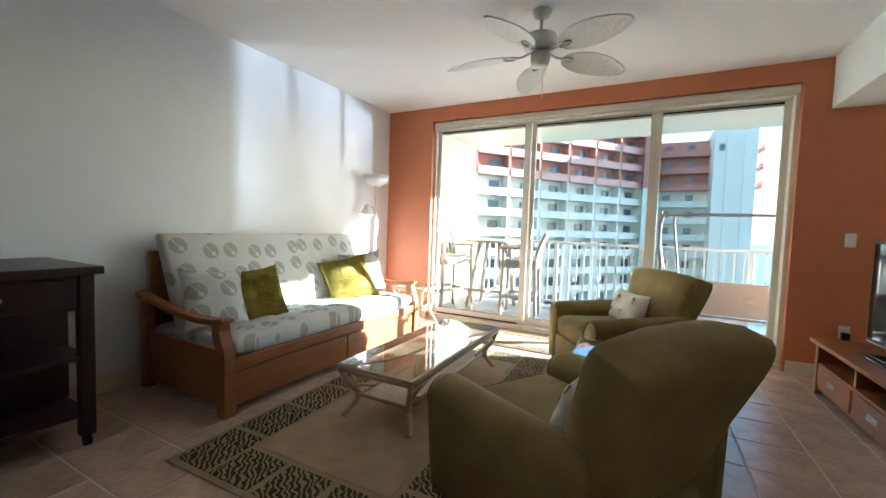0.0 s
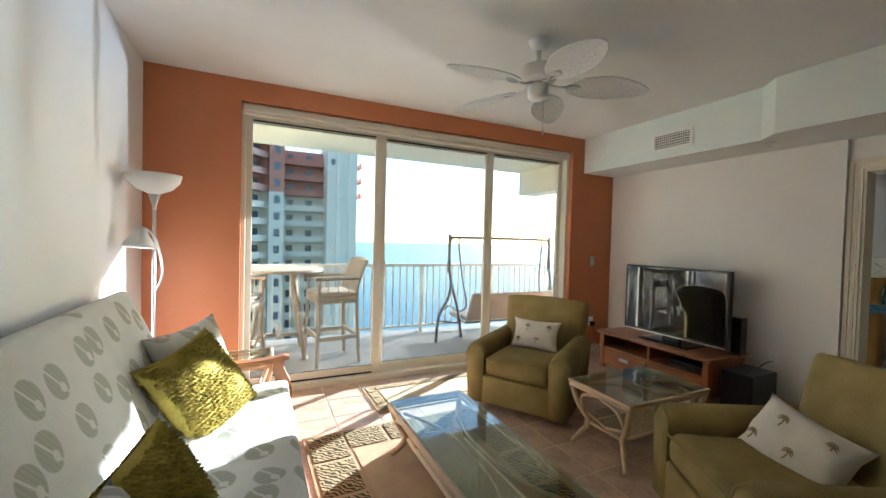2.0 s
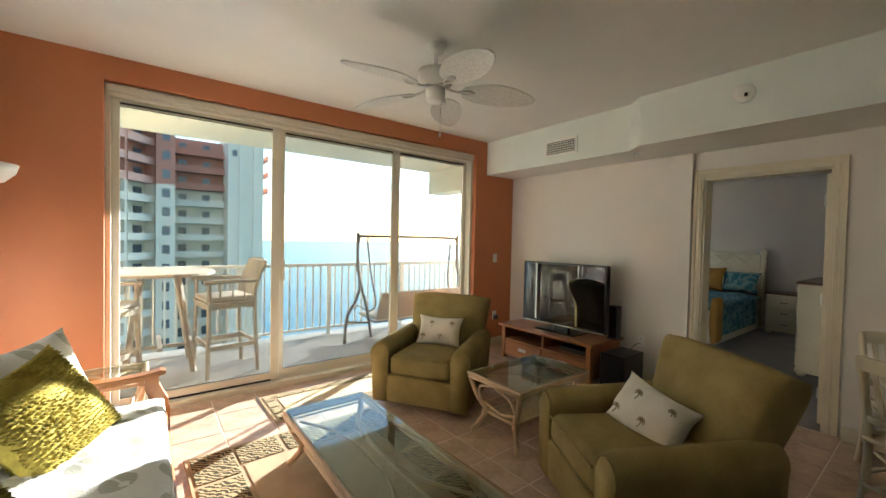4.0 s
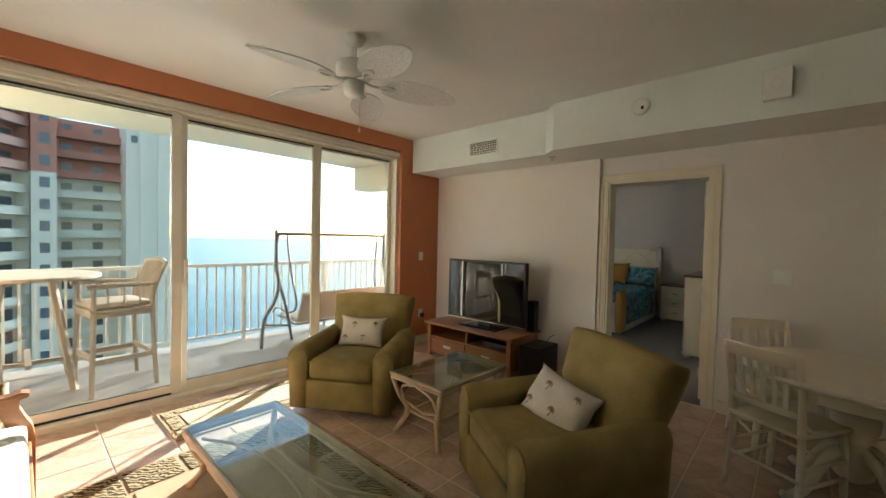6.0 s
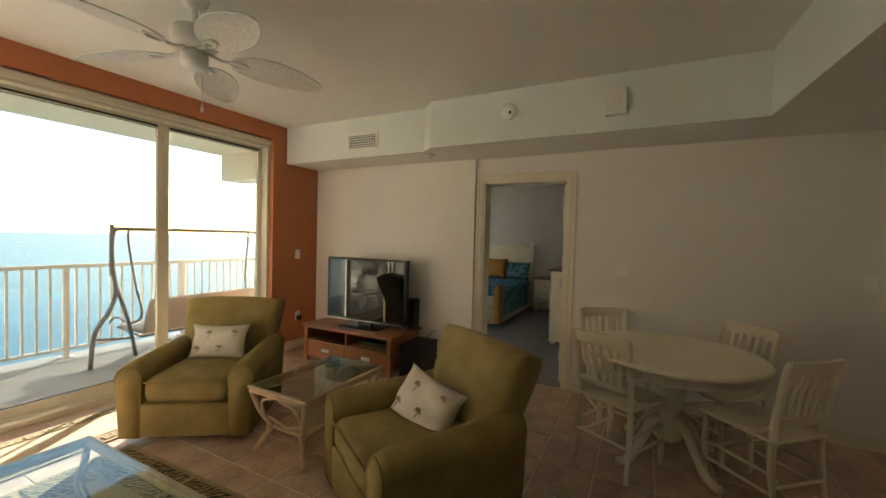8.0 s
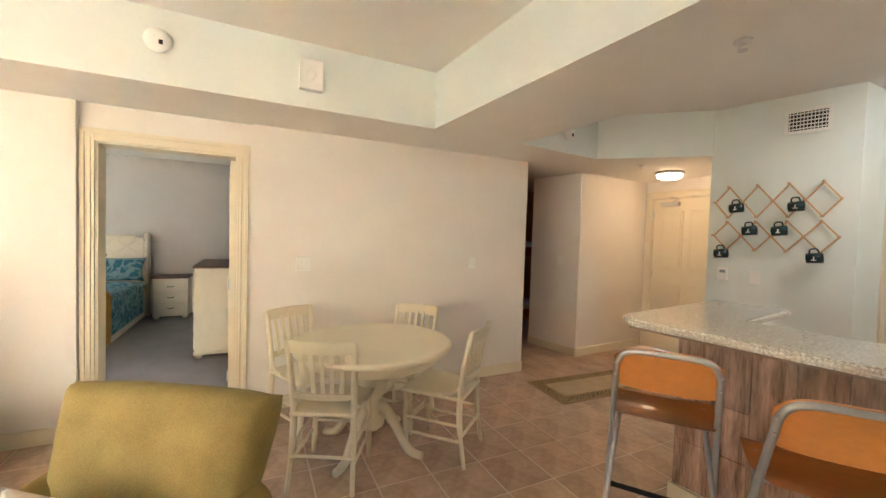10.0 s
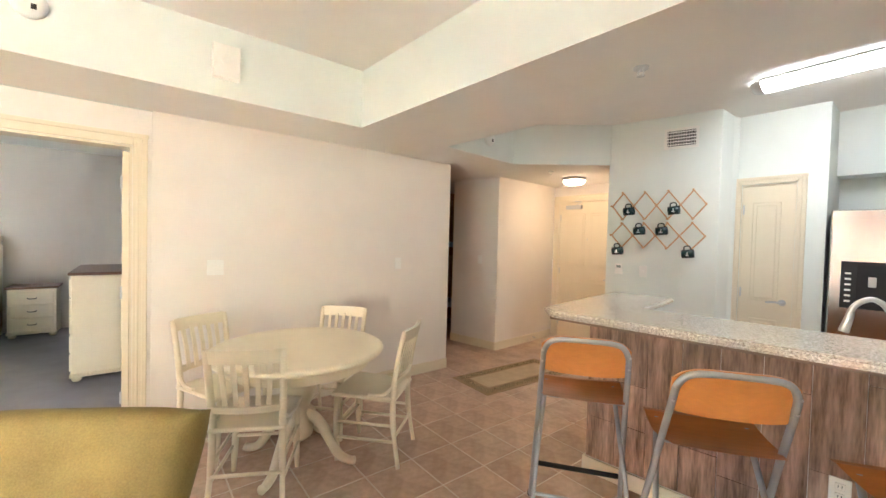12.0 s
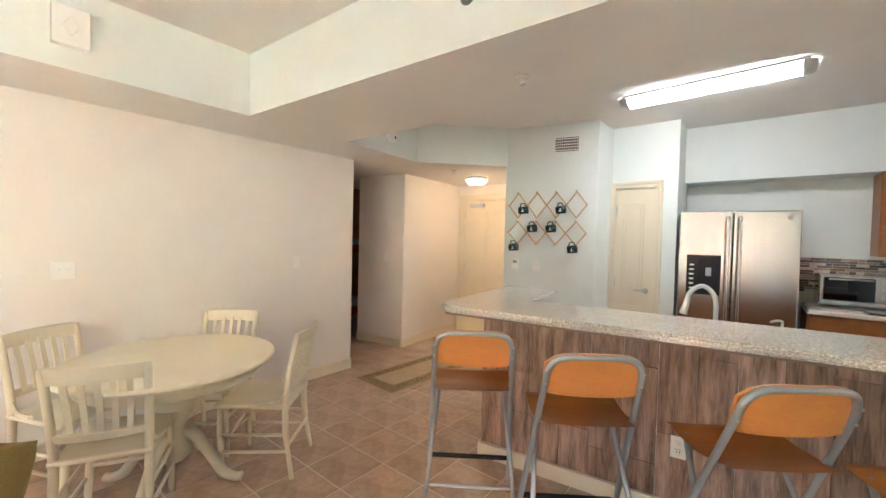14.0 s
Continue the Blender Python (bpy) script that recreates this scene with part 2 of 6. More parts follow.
WALL = mat("wall_paint", (0.84, 0.78, 0.70), 0.7, var=0.02, fine=220, bump=0.12)
MINT = mat("pale_green_paint", (0.80, 0.83, 0.77), 0.7, var=0.02, fine=220, bump=0.12)
WHITEWALL = mat("white_wall_paint", (0.86, 0.87, 0.87), 0.65, var=0.02, fine=220, bump=0.12)
ORANGE = mat("terracotta_paint", (0.56, 0.20, 0.075), 0.6, var=0.04, fine=220, bump=0.12)
CEIL = mat("ceiling_paint", (0.87, 0.84, 0.78), 0.75, var=0.02, fine=160, bump=0.15)
TRIM = mat("cream_trim_paint", (0.80, 0.71, 0.53), 0.4, var=0.02, bump=0.03)
ALU = mat("cream_window_frame", (0.75, 0.70, 0.57), 0.35, var=0.02, bump=0.02)
TILE = mat("floor_tile", (0.45, 0.285, 0.18), 0.32, var=0.16, scale=5, fine=24, bump=0.06, rnd=0.10, col2=(0.57, 0.405, 0.285))
GROUT = mat("grout", (0.72, 0.62, 0.50), 0.9, var=0.1)
DARK = mat("dark_stained_wood", (0.028, 0.011, 0.007), 0.35, var=0.3, scale=3, fine=25, bump=0.05, stretch=(1, 8, 8))
OAK = mat("golden_oak", (0.28, 0.105, 0.024), 0.38, var=0.22, scale=3, fine=22, bump=0.06, stretch=(6, 1, 6))
CHERRY = mat("cherry_wood", (0.33, 0.125, 0.038), 0.32, var=0.2, scale=3, fine=22, bump=0.05, stretch=(6, 1, 6))
PLY = mat("orange_plywood", (0.58, 0.225, 0.05), 0.28, var=0.12, scale=4, fine=30, bump=0.02, stretch=(1, 7, 1), coat=0.3)
RATTAN = mat("pale_rattan", (0.56, 0.40, 0.24), 0.45, var=0.15, scale=9, fine=50, bump=0.1)
GREEN = mat("olive_microsuede", (0.285, 0.215, 0.072), 0.85, var=0.28, scale=5, fine=180, bump=0.12, spec=0.25)
MOSS = mat("moss_chenille", (0.41, 0.33, 0.06), 0.9, var=0.3, scale=14, fine=90, bump=0.5, spec=0.2)
SOFA_S = overlay(mat("printed_cotton_seat", (0.70, 0.68, 0.62), 0.9, var=0.07, scale=8, fine=140, bump=0.6), dots((0, 1), 5.4, 0.33), (0.41, 0.40, 0.31))
SOFA_B = overlay(mat("printed_cotton_back", (0.70, 0.68, 0.62), 0.9, var=0.07, scale=8, fine=140, bump=0.6), dots((1, 2), 5.4, 0.33), (0.41, 0.40, 0.31))
SOFA_P = overlay(mat("printed_cotton_cushion", (0.70, 0.68, 0.62), 0.9, var=0.07, scale=8, fine=140, bump=0.6), dots((0, 2), 6.0, 0.38), (0.41, 0.40, 0.31))
CREAMFAB = mat("cream_waffle_fabric", (0.72, 0.65, 0.52), 0.9, var=0.08, scale=10, fine=140, bump=0.5)
PALM = mat("palm_print_thread", (0.30, 0.22, 0.10), 0.9, var=0.2)
RUG = mat("beige_rug_pile", (0.40, 0.29, 0.17), 0.95, var=0.16, scale=7, fine=230, bump=0.8, spec=0.1)
RUGTRIM = mat("tan_rug_edge", (0.36, 0.26, 0.15), 0.95, var=0.16, scale=7, fine=230, bump=0.8, spec=0.1)
RUGLEAF = overlay(mat("leaf_rug_panel", (0.055, 0.045, 0.022), 0.95, var=0.2, fine=230, bump=0.8, spec=0.1), strokes(17.0, 0.52, 0.64), (0.36, 0.27, 0.14))
MATLEAF = overlay(mat("leaf_mat_panel", (0.10, 0.075, 0.03), 0.95, var=0.2, fine=230, bump=0.8, spec=0.1), strokes(22.0, 0.45, 0.6), (0.48, 0.38, 0.22))
MATFIELD = mat("pale_mat_pile", (0.54, 0.42, 0.26), 0.95, var=0.12, scale=9, fine=230, bump=0.8, spec=0.1)
CANE = mat("woven_cane", (0.46, 0.33, 0.19), 0.6, var=0.3, scale=60, fine=160, bump=0.6)
WHITE = mat("white_enamel", (0.80, 0.79, 0.74), 0.35, var=0.02, bump=0.02)
PLASTIC = mat("white_plastic", (0.88, 0.86, 0.80), 0.35, var=0.02, bump=0.02)
BLADE = mat("white_wicker_blade", (0.80, 0.78, 0.72), 0.5, var=0.18, scale=70, fine=220, bump=0.6)
CHROME = mat("brushed_steel", (0.62, 0.62, 0.61), 0.28, 1.0, var=0.05, bump=0.02)
STEEL = mat("stainless_steel", (0.60, 0.58, 0.55), 0.22, 1.0, var=0.06, scale=1.5, fine=6, bump=0.10, stretch=(6, 6, 0.4))
SILVER = mat("silver_paint_tube", (0.42, 0.43, 0.44), 0.35, 0.6, var=0.04, bump=0.02)
BLACK = mat("black_plastic", (0.008, 0.008, 0.009), 0.3, var=0.1, bump=0.02)
RUBBER = mat("black_rubber", (0.02, 0.02, 0.02), 0.8, var=0.1)
SCREEN = mat("black_screen", (0.004, 0.004, 0.005), 0.025, var=0.1, bump=0.0, spec=0.8)
CREAM = mat("cream_furniture_paint", (0.83, 0.74, 0.54), 0.32, var=0.03, scale=6, bump=0.03)
BARPLANK = mat("weathered_bar_plank", (0.22, 0.12, 0.075), 0.55, var=0.5, scale=3.0, fine=16, bump=0.25, rnd=0.22, col2=(0.42, 0.27, 0.19), stretch=(7, 7, 0.8))
GRANITE = mat("speckled_granite", (0.44, 0.36, 0.28), 0.10, var=0.25, scale=100, fine=260, col2=(0.82, 0.77, 0.70), bump=0.01, coat=0.4)


def specks(nt):
    v = node(nt, "TexNoise", Scale=210.0, Detail=2.0)
    return steps(nt, v.outputs["Fac"], 0.40, 0.34)


overlay(GRANITE, specks, (0.06, 0.05, 0.045))
# near-black colour that paints the shade inside the stand, vents and grille
TVDARK = mat("cavity_shade", (0.02, 0.012, 0.008), 0.7)
CARPET = mat("grey_carpet", (0.30, 0.28, 0.27), 0.95, var=0.1, fine=200, bump=0.6, spec=0.1)
DECK = mat("balcony_deck_paint", (0.32, 0.30, 0.27), 0.6, var=0.06, fine=90)
RAILM = mat("white_rail_paint", (0.82, 0.80, 0.74), 0.4, var=0.02)
STUCCO = mat("cream_stucco", (0.80, 0.74, 0.58), 0.8, var=0.03, fine=150, bump=0.3)
TEAK = mat("grey_teak", (0.44, 0.38, 0.31), 0.7, var=0.2, scale=4, fine=30, stretch=(5, 5, 1))
CANVAS = mat("tan_canvas", (0.50, 0.45, 0.39), 0.9, var=0.1, fine=150, bump=0.3)
SWING = mat("grey_swing_tube", (0.22, 0.22, 0.23), 0.5, 0.3, var=0.1)
SEA = mat("sea_water", (0.008, 0.08, 0.13), 0.30, var=0.35, scale=0.05, fine=0.4, bump=0.0, col2=(0.012, 0.13, 0.19), spec=0.18)
BW_WHITE = mat("white_stucco_far", (0.72, 0.66, 0.55), 0.85, var=0.05, scale=0.3, fine=3)
BW_PINK = mat("pink_stucco_far", (0.46, 0.21, 0.15), 0.85, var=0.06, scale=0.3, fine=3)
BW_GLASS = mat("dark_window_far", (0.10, 0.12, 0.14), 0.15, var=0.2, scale=0.5)
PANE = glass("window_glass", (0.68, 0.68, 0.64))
TABLEGLASS = glass("table_glass", (0.86, 0.93, 0.90))
LAMPGLASS = mat("frosted_white_shade", (0.85, 0.84, 0.80), 0.4, var=0.01, bump=0.0)

# ---- the large structure ----
XL, XR, YW, ZC, ZS = -2.54, 2.49, 4.87, 2.72, 2.295
YB = -3.72                                    # back wall of the kitchen
T = 0.15

structure("wall_west", boxes((XL - T, XL, YB - T, 5.10, -0.02, ZC + 0.1)), WHITEWALL, "smooth white painted living room wall", "wall")
# terracotta wall with the opening of the sliding door
WX0, WX1, WZ1 = -1.865, 1.79, 2.545
structure("wall_north", boxes((XL, WX0, YW, 5.10, -0.02, ZC + 0.1), (WX1, XR + T, YW, 5.10, -0.02, ZC + 0.1), (WX0, WX1, YW, 5.10, WZ1, ZC + 0.1)), ORANGE,
          "terracotta orange painted wall round the sliding door", "wall")
# television wall, the shallow recess of the bedroom door and the dining wall
DY0, DY1, DZ = 1.65, 2.51, 2.04
structure("wall_east", boxes((XR, XR + T, 2.60, YW, -0.02, ZC), (XR, XR + T, -1.145, 1.54, -0.02, ZC)), WALL, "cream painted television and dining wall", "wall")
structure("wall_door", boxes((XR + 0.05, XR + T, DY1, 2.60, -0.02, ZC), (XR + 0.05, XR + T, 1.54, DY0, -0.02, ZC), (XR + 0.05, XR + T, DY0, DY1, DZ, ZC)), WALL,
          "cream painted wall round the bedroom door", "wall")
bm = bmesh.new()
TRAY_L, KIT_L = 0.05, -0.78                   # the soffit's two edges where they meet the west wall
prism(bm, [(XL, TRAY_L), (1.845, 0.275), (1.845, 2.80), (1.98, 2.95), (1.98, YW), (XR + T, YW), (XR + T, -1.145), (4.6, -1.145), (4.6, -3.7), (1.30, -3.75), (1.28, -2.36), (1.97, -1.60), (1.865, -0.58), (XL, KIT_L)], ZS, ZC + 0.2)
structure("ceiling_soffit", bm, MINT, "pale green dropped ceiling soffit", "soffit")
bm = bmesh.new()
box(bm, XL - T, XR + T, YB - T, 5.10, ZC, ZC + 0.25)
structure("ceiling", bm, CEIL, "smooth off-white living room ceiling", "ceiling")
# underside of the soffit in the ceiling's paint
bm = bmesh.new()
prism(bm, [(XL, TRAY_L + 0.002), (1.843, 0.277), (1.843, 2.80), (1.978, 2.95), (1.978, YW - 0.001), (XR - 0.001, YW - 0.001), (XR - 0.001, -1.145), (4.6, -1.145), (4.6, -3.7), (1.30, -3.75), (1.28, -2.36), (1.972, -1.60), (1.867, -0.578), (XL, KIT_L - 0.002)][::1], ZS - 0.004, ZS)
structure("ceiling_underside", bm, CEIL, "off-white underside of the dropped soffit", "soffit")

# kitchen and hall walls
SK = radians(8)
KO = Vector((0.43, -0.64))


def kit(x, y, z=0.0, turn=0.0):
    """A pose in the kitchen's frame, which is skewed by eight degrees."""
    c, s = math.cos(SK), math.sin(SK)
    return pose(KO.x + c * x - s * y, KO.y + s * x + c * y, z, 0, 0, 8 + turn)


MUG0, MUG1 = (1.29, -2.37), (0.336, -2.60)
bm = bmesh.new()
prism(bm, [MUG0, MUG1, (0.336, -2.93), (0.30, -3.05), (0.30, -3.85), (1.40, -3.75)], -0.02, ZC)
structure("wall_mugs", bm, MINT, "pale green kitchen wall with mug racks", "wall")
CD0, CD1, CY = 0.27, -0.13, -3.02              # closet opening
bm = boxes((CD0, 0.34, CY - 0.1, CY, -0.02, ZC), (-0.33, CD1, CY - 0.62, CY, -0.02, ZC), (CD1, CD0, CY - 0.1, CY, 2.05, ZC))
structure("wall_closet", bm, MINT, "pale green wall round the closet door", "wall")
structure("wall_south", boxes((XL, 0.34, YB - T, YB, -0.02, ZC)), MINT, "pale green kitchen back wall", "wall")
structure("bulkhead", boxes((XL, -0.33, YB, -3.45, 2.13, ZC)), MINT, "pale green bulkhead over the refrigerator", "bulkhead")
# hall
HW = [(3.40, -1.97), (2.655, -2.11), (2.75, -3.42)]
bm = bmesh.new()
prism(bm, [HW[0], HW[1], HW[2], (2.9, -3.9), (3.40, -3.9)], -0.02, ZS)
structure("wall_hall", bm, WALL, "cream painted entrance hall wall", "wall")
FD0, FD1 = 2.66, 1.72
FY = -3.46
structure("wall_entry", boxes((FD0, 2.76, FY - 0.15, FY, -0.02, ZS), (1.28, FD1, FY - 0.15, FY, -0.02, ZS), (FD1, FD0, FY - 0.15, FY, 2.06, ZS)), WALL, "cream painted wall round the entrance door", "wall")
# the last box is unseen, added to keep sky light out of the corridor
structure("wall_corridor", boxes((XR + T, 4.6, -1.145, -1.02, -0.02, ZC), (4.6, 4.75, -3.85, -1.02, -0.02, ZC), (3.38, 4.6, -3.85, -3.68, -0.02, ZC)), mat("tan_corridor_paint", (0.45, 0.26, 0.13), 0.7), "tan painted bunk corridor wall", "wall")
# bedroom shell; an unseen opening is added in its north wall to let daylight in
BEDPAINT = mat("bedroom_grey_paint", (0.66, 0.60, 0.52), 0.75, var=0.02, fine=200)
structure("wall_bedroom_east", boxes((7.0, 7.15, 0.9, 5.1, -0.02, 2.6)), BEDPAINT, "grey-beige bedroom wall behind the bed", "wall")
structure("wall_bedroom_south", boxes((XR + T, 7.0, 0.9, 1.02, -0.02, 2.6)), BEDPAINT, "grey-beige bedroom side wall", "wall")
structure("wall_bedroom_north", boxes((XR + T, 5.0, YW, 5.1, -0.02, 2.6), (5.8, 7.0, YW, 5.1, -0.02, 2.6), (5.0, 5.8, YW, 5.1, 1.9, 2.6), (5.0, 5.8, YW, 5.1, -0.02, 0.95)), BEDPAINT, "grey-beige bedroom wall with an added opening for daylight", "wall")
structure("ceiling_bedroom", boxes((XR + T, 7.15, 0.9, 5.1, 2.6, 2.75)), CEIL, "off-white bedroom ceiling", "ceiling")
structure("floor_bedroom", boxes((XR + 0.05, 7.0, 1.02, YW, -0.03, 0.004)), CARPET, "grey bedroom carpet", "floor")

# floor slab under the tiles
structure("floor", boxes((XL - T, 4.75, -3.9, 5.06, -0.25, -0.0025)), GROUT, "beige grout bed of the tiled floor", "floor")


# baseboards
def baseboard(name, a, b, z1=0.10):
    bm = bmesh.new()
    wall_strip(bm, a, b, 0.014, 0, z1)
    wall_strip(bm, a, b, 0.008, z1, z1 + 0.006)
    structure(name, bm, TRIM, "cream painted baseboard", "baseboard")


baseboard("baseboard_1", (XL, YW), (XL, -0.6))
baseboard("baseboard_2", (WX0 - 0.02, YW), (XL + 0.014, YW))
baseboard("baseboard_3", (XR - 0.014, YW), (WX1 + 0.02, YW))
baseboard("baseboard_4", (XR, 2.60), (XR, YW - 0.014))
baseboard("baseboard_5", (XR, -1.145), (XR, 1.54))
baseboard("baseboard_6", (XR + 0.1, -1.145), (XR, -1.145))
baseboard("baseboard_7", HW[1], HW[0])
baseboard("baseboard_8", HW[2], HW[1])


# ---- sliding glass door ----
def sliding_door():
    d = thing("window_1", pose(0, 0, 0), "cream framed sliding glass balcony door with three panels", "sliding door")
    d["kind"] = "structure"
    y0, y1 = 4.93, 5.08
    part("head_track", boxes((WX0, WX1, y0, y1, 2.45, WZ1), bevel=0.004), ALU, d)
    part("blind_rail", boxes((WX0 + 0.01, WX1 - 0.01, 4.90, 4.93, 2.475, 2.53), bevel=0.006), ALU, d)
    part("sill_track", boxes((WX0, WX1, y0 - 0.02, y1, 0.0, 0.045), (WX0, WX1, y0 + 0.05, y0 + 0.06, 0.045, 0.06), bevel=0.003), ALU, d)
    part("jamb", boxes((WX0, WX0 + 0.035, y0, y1, 0.045, 2.45), bevel=0.004), ALU, d)
    part("jamb", boxes((WX1 - 0.035, WX1, y0, y1, 0.045, 2.45), bevel=0.004), ALU, d)
    for x0, x1, yc in ((WX0 + 0.035, -0.60, 5.00), (-0.60, 0.69, 5.045), (0.69, WX1 - 0.035, 5.045)):
        f = 0.05
        st = 0.075 if x0 < -0.61 else f
        p = part("panel_frame", boxes((x0, x0 + (f if x0 < -0.7 else 0.05), yc - 0.02, yc + 0.02, 0.045, 2.45), (x1 - st, x1, yc - 0.02, yc + 0.02, 0.045, 2.45),
                                      (x0 + 0.05, x1 - st, yc - 0.018, yc + 0.018, 2.40, 2.45), (x0 + 0.05, x1 - st, yc - 0.018, yc + 0.018, 0.045, 0.125), bevel=0.003), ALU, d)
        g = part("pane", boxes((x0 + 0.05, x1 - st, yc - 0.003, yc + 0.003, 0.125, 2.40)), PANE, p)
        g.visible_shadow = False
        part("gasket", boxes((x0 + 0.05, x1 - st, yc - 0.006, yc - 0.0035, 0.125, 0.131), (x0 + 0.05, x1 - st, yc - 0.006, yc - 0.0035, 2.394, 2.40)), RUBBER, p)
        # thin black strip on the top rail, and on the first panel's bottom rail
        part("dark_strip", boxes((x0 + 0.05, x1 - st, yc - 0.024, yc - 0.0205, 2.408, 2.424)), RUBBER, p, "thin black strip")
        if x0 < -0.7:
            part("dark_strip", boxes((x0 + 0.05, x1 - st, yc - 0.024, yc - 0.0205, 0.050, 0.066)), RUBBER, p, "thin black strip")
    h = part("handle", boxes((-0.575, -0.545, 5.005, 5.022, 1.0, 1.2), bevel=0.005), ALU, d, "cream lever handle")
    part("lock", boxes((-0.568, -0.552, 4.985, 5.006, 1.08, 1.13), bevel=0.004), ALU, h)


sliding_door()


def panel_door(name, m, w, h, label, panels, lever_x, knuckle_x, material=TRIM):
    d = thing(name, m, label, "door")
    d["kind"] = "structure"
    part("leaf", boxes((0, w, -0.02, 0.02, 0.008, h), bevel=0.002), material, d)
    for x0, x1, z0, z1 in panels:
        bm = boxes((x0, x1, 0.014, 0.026, z0, z1), bevel=0.008)
        box(bm, x0 + 0.03, x1 - 0.03, 0.02, 0.031, z0 + 0.03, z1 - 0.03, bevel=0.008)
        box(bm, x0 + 0.03, x1 - 0.03, -0.031, -0.02, z0 + 0.03, z1 - 0.03, bevel=0.008)
        part("panel", bm, material, d)
    bm = bmesh.new()
    lathe(bm, [(0.028, 0), (0.028, 0.008), (0.012, 0.012), (0.012, 0.045)], 16, pose(lever_x, 0.02, 0.95, -90))
    sgn = 1 if lever_x < w / 2 else -1
    tube(bm, curve_pts([(lever_x, 0.06, 0.95), (lever_x + sgn * 0.05, 0.062, 0.953), (lever_x + sgn * 0.11, 0.058, 0.945)], 4), 0.009)
    part("door_handle", bm, CHROME, d, "satin steel lever handle", True)
    for z in (0.25, h / 2, h - 0.22):
        part("hinge", boxes((knuckle_x - 0.006, knuckle_x + 0.006, 0.018, 0.03, z - 0.045, z + 0.045), bevel=0.003), CHROME, d)
    return d


def casing(name, m, w, h, label, wide=0.085):
    """A door casing round an opening of w by h, facing +y in its own frame."""
    bm = bmesh.new()
    for a, b, c, e in ((-wide, -0.004, 0, h + wide), (w + 0.004, w + wide, 0, h + wide), (-0.004, w + 0.004, h + 0.004, h + wide)):
        box(bm, a, b, 0, 0.014, c, e, bevel=0.003)
        if e - c > 1:
            o = (a, a + 0.03) if a < 0 else (b - 0.03, b)
            box(bm, o[0], o[1], 0.012, 0.024, c, e, bevel=0.004)
            i = (b - 0.034, b - 0.018) if a < 0 else (a + 0.018, a + 0.034)
            box(bm, i[0], i[1], 0.012, 0.020, c, e - wide + 0.03, bevel=0.004)
        else:
            box(bm, a - wide, b + wide, 0.012, 0.024, e - 0.03, e, bevel=0.004)
    box(bm, -0.004, 0.012, -0.16, 0.0, 0, h)
    box(bm, w - 0.012, w + 0.004, -0.16, 0.0, 0, h)
    box(bm, 0.012, w - 0.012, -0.16, 0.0, h - 0.012, h + 0.004)
    o = structure(name, bm, TRIM, label, "door casing")
    o.matrix_basis = m
    return o


casing("trim_bedroom", pose(XR + 0.05, DY0, 0, 0, 0, 90), DY1 - DY0, DZ, "cream moulded casing of the bedroom door")
panel_door("door_1", pose(XR + 0.20, DY0 + 0.035, 0, 0, 0, -3), 0.80, 2.02, "cream bedroom door standing open", [(0.12, 0.36, 1.15, 1.86), (0.44, 0.68, 1.15, 1.86), (0.12, 0.36, 0.2, 0.95), (0.44, 0.68, 0.2, 0.95)], 0.73, 0.0)
casing("trim_closet", pose(CD0, CY, 0, 0, 0, 0) @ pose(CD1 - CD0, 0, 0), CD0 - CD1, 2.05, "cream moulded casing of the narrow closet door", 0.07)
panel_door("door_2", pose(CD1 + 0.012, CY - 0.025, 0), CD0 - CD1 - 0.024, 2.035, "narrow cream two-panel kitchen closet door, closed", [(0.09, 0.30, 0.95, 1.88), (0.09, 0.30, 0.18, 0.78)], 0.055, 0.372)
casing("trim_entry", pose(FD1, FY, 0), FD0 - FD1, 2.06, "cream casing of the entrance door")
fd = panel_door("door_3", pose(FD1 + 0.012, FY - 0.03, 0), FD0 - FD1 - 0.024, 2.045, "cream panelled entrance door with a closer, shut", [(0.12, 0.42, 1.10, 1.88), (0.50, 0.80, 1.10, 1.88), (0.12, 0.42, 0.22, 0.92), (0.50, 0.80, 0.22, 0.92)], 0.06, 0.91)
bm = boxes((0.55, 0.80, 0.02, 0.065, 1.945, 2.0), bevel=0.006)
tube(bm, [(0.62, 0.06, 2.0), (0.48, 0.16, 2.03), (0.66, 0.05, 2.06)], 0.008)
part("door_closer", bm, CHROME, fd, "steel door closer")
bm = bmesh.new()
lathe(bm, [(0.008, 0), (0.008, 0.006)], 10, pose(0.46, 0.02, 1.5, -90))
part("peephole", bm, CHROME, fd)

# ---- balcony ----
structure("floor_balcony", boxes((-2.6, 4.6, 5.06, 7.05, -0.30, -0.05)), DECK, "pale painted concrete balcony deck", "balcony floor")
structure("ceiling_balcony", boxes((-2.6, 4.6, 5.10, 7.15, 2.68, 2.95)), STUCCO, "cream balcony ceiling", "balcony ceiling")
structure("wall_balcony_side", boxes((-2.55, -2.22, 5.10, 7.10, -0.05, 2.68)), STUCCO, "cream stucco balcony side wall", "wall")
structure("beam_balcony", boxes((2.62, 3.0, 5.10, 7.12, 2.27, 2.68)), STUCCO, "cream dropped balcony beam", "beam")
structure("wall_outer", boxes((XR + T, 4.3, 5.10, 5.2, -0.05, 2.68)), STUCCO, "cream stucco outer wall", "wall")


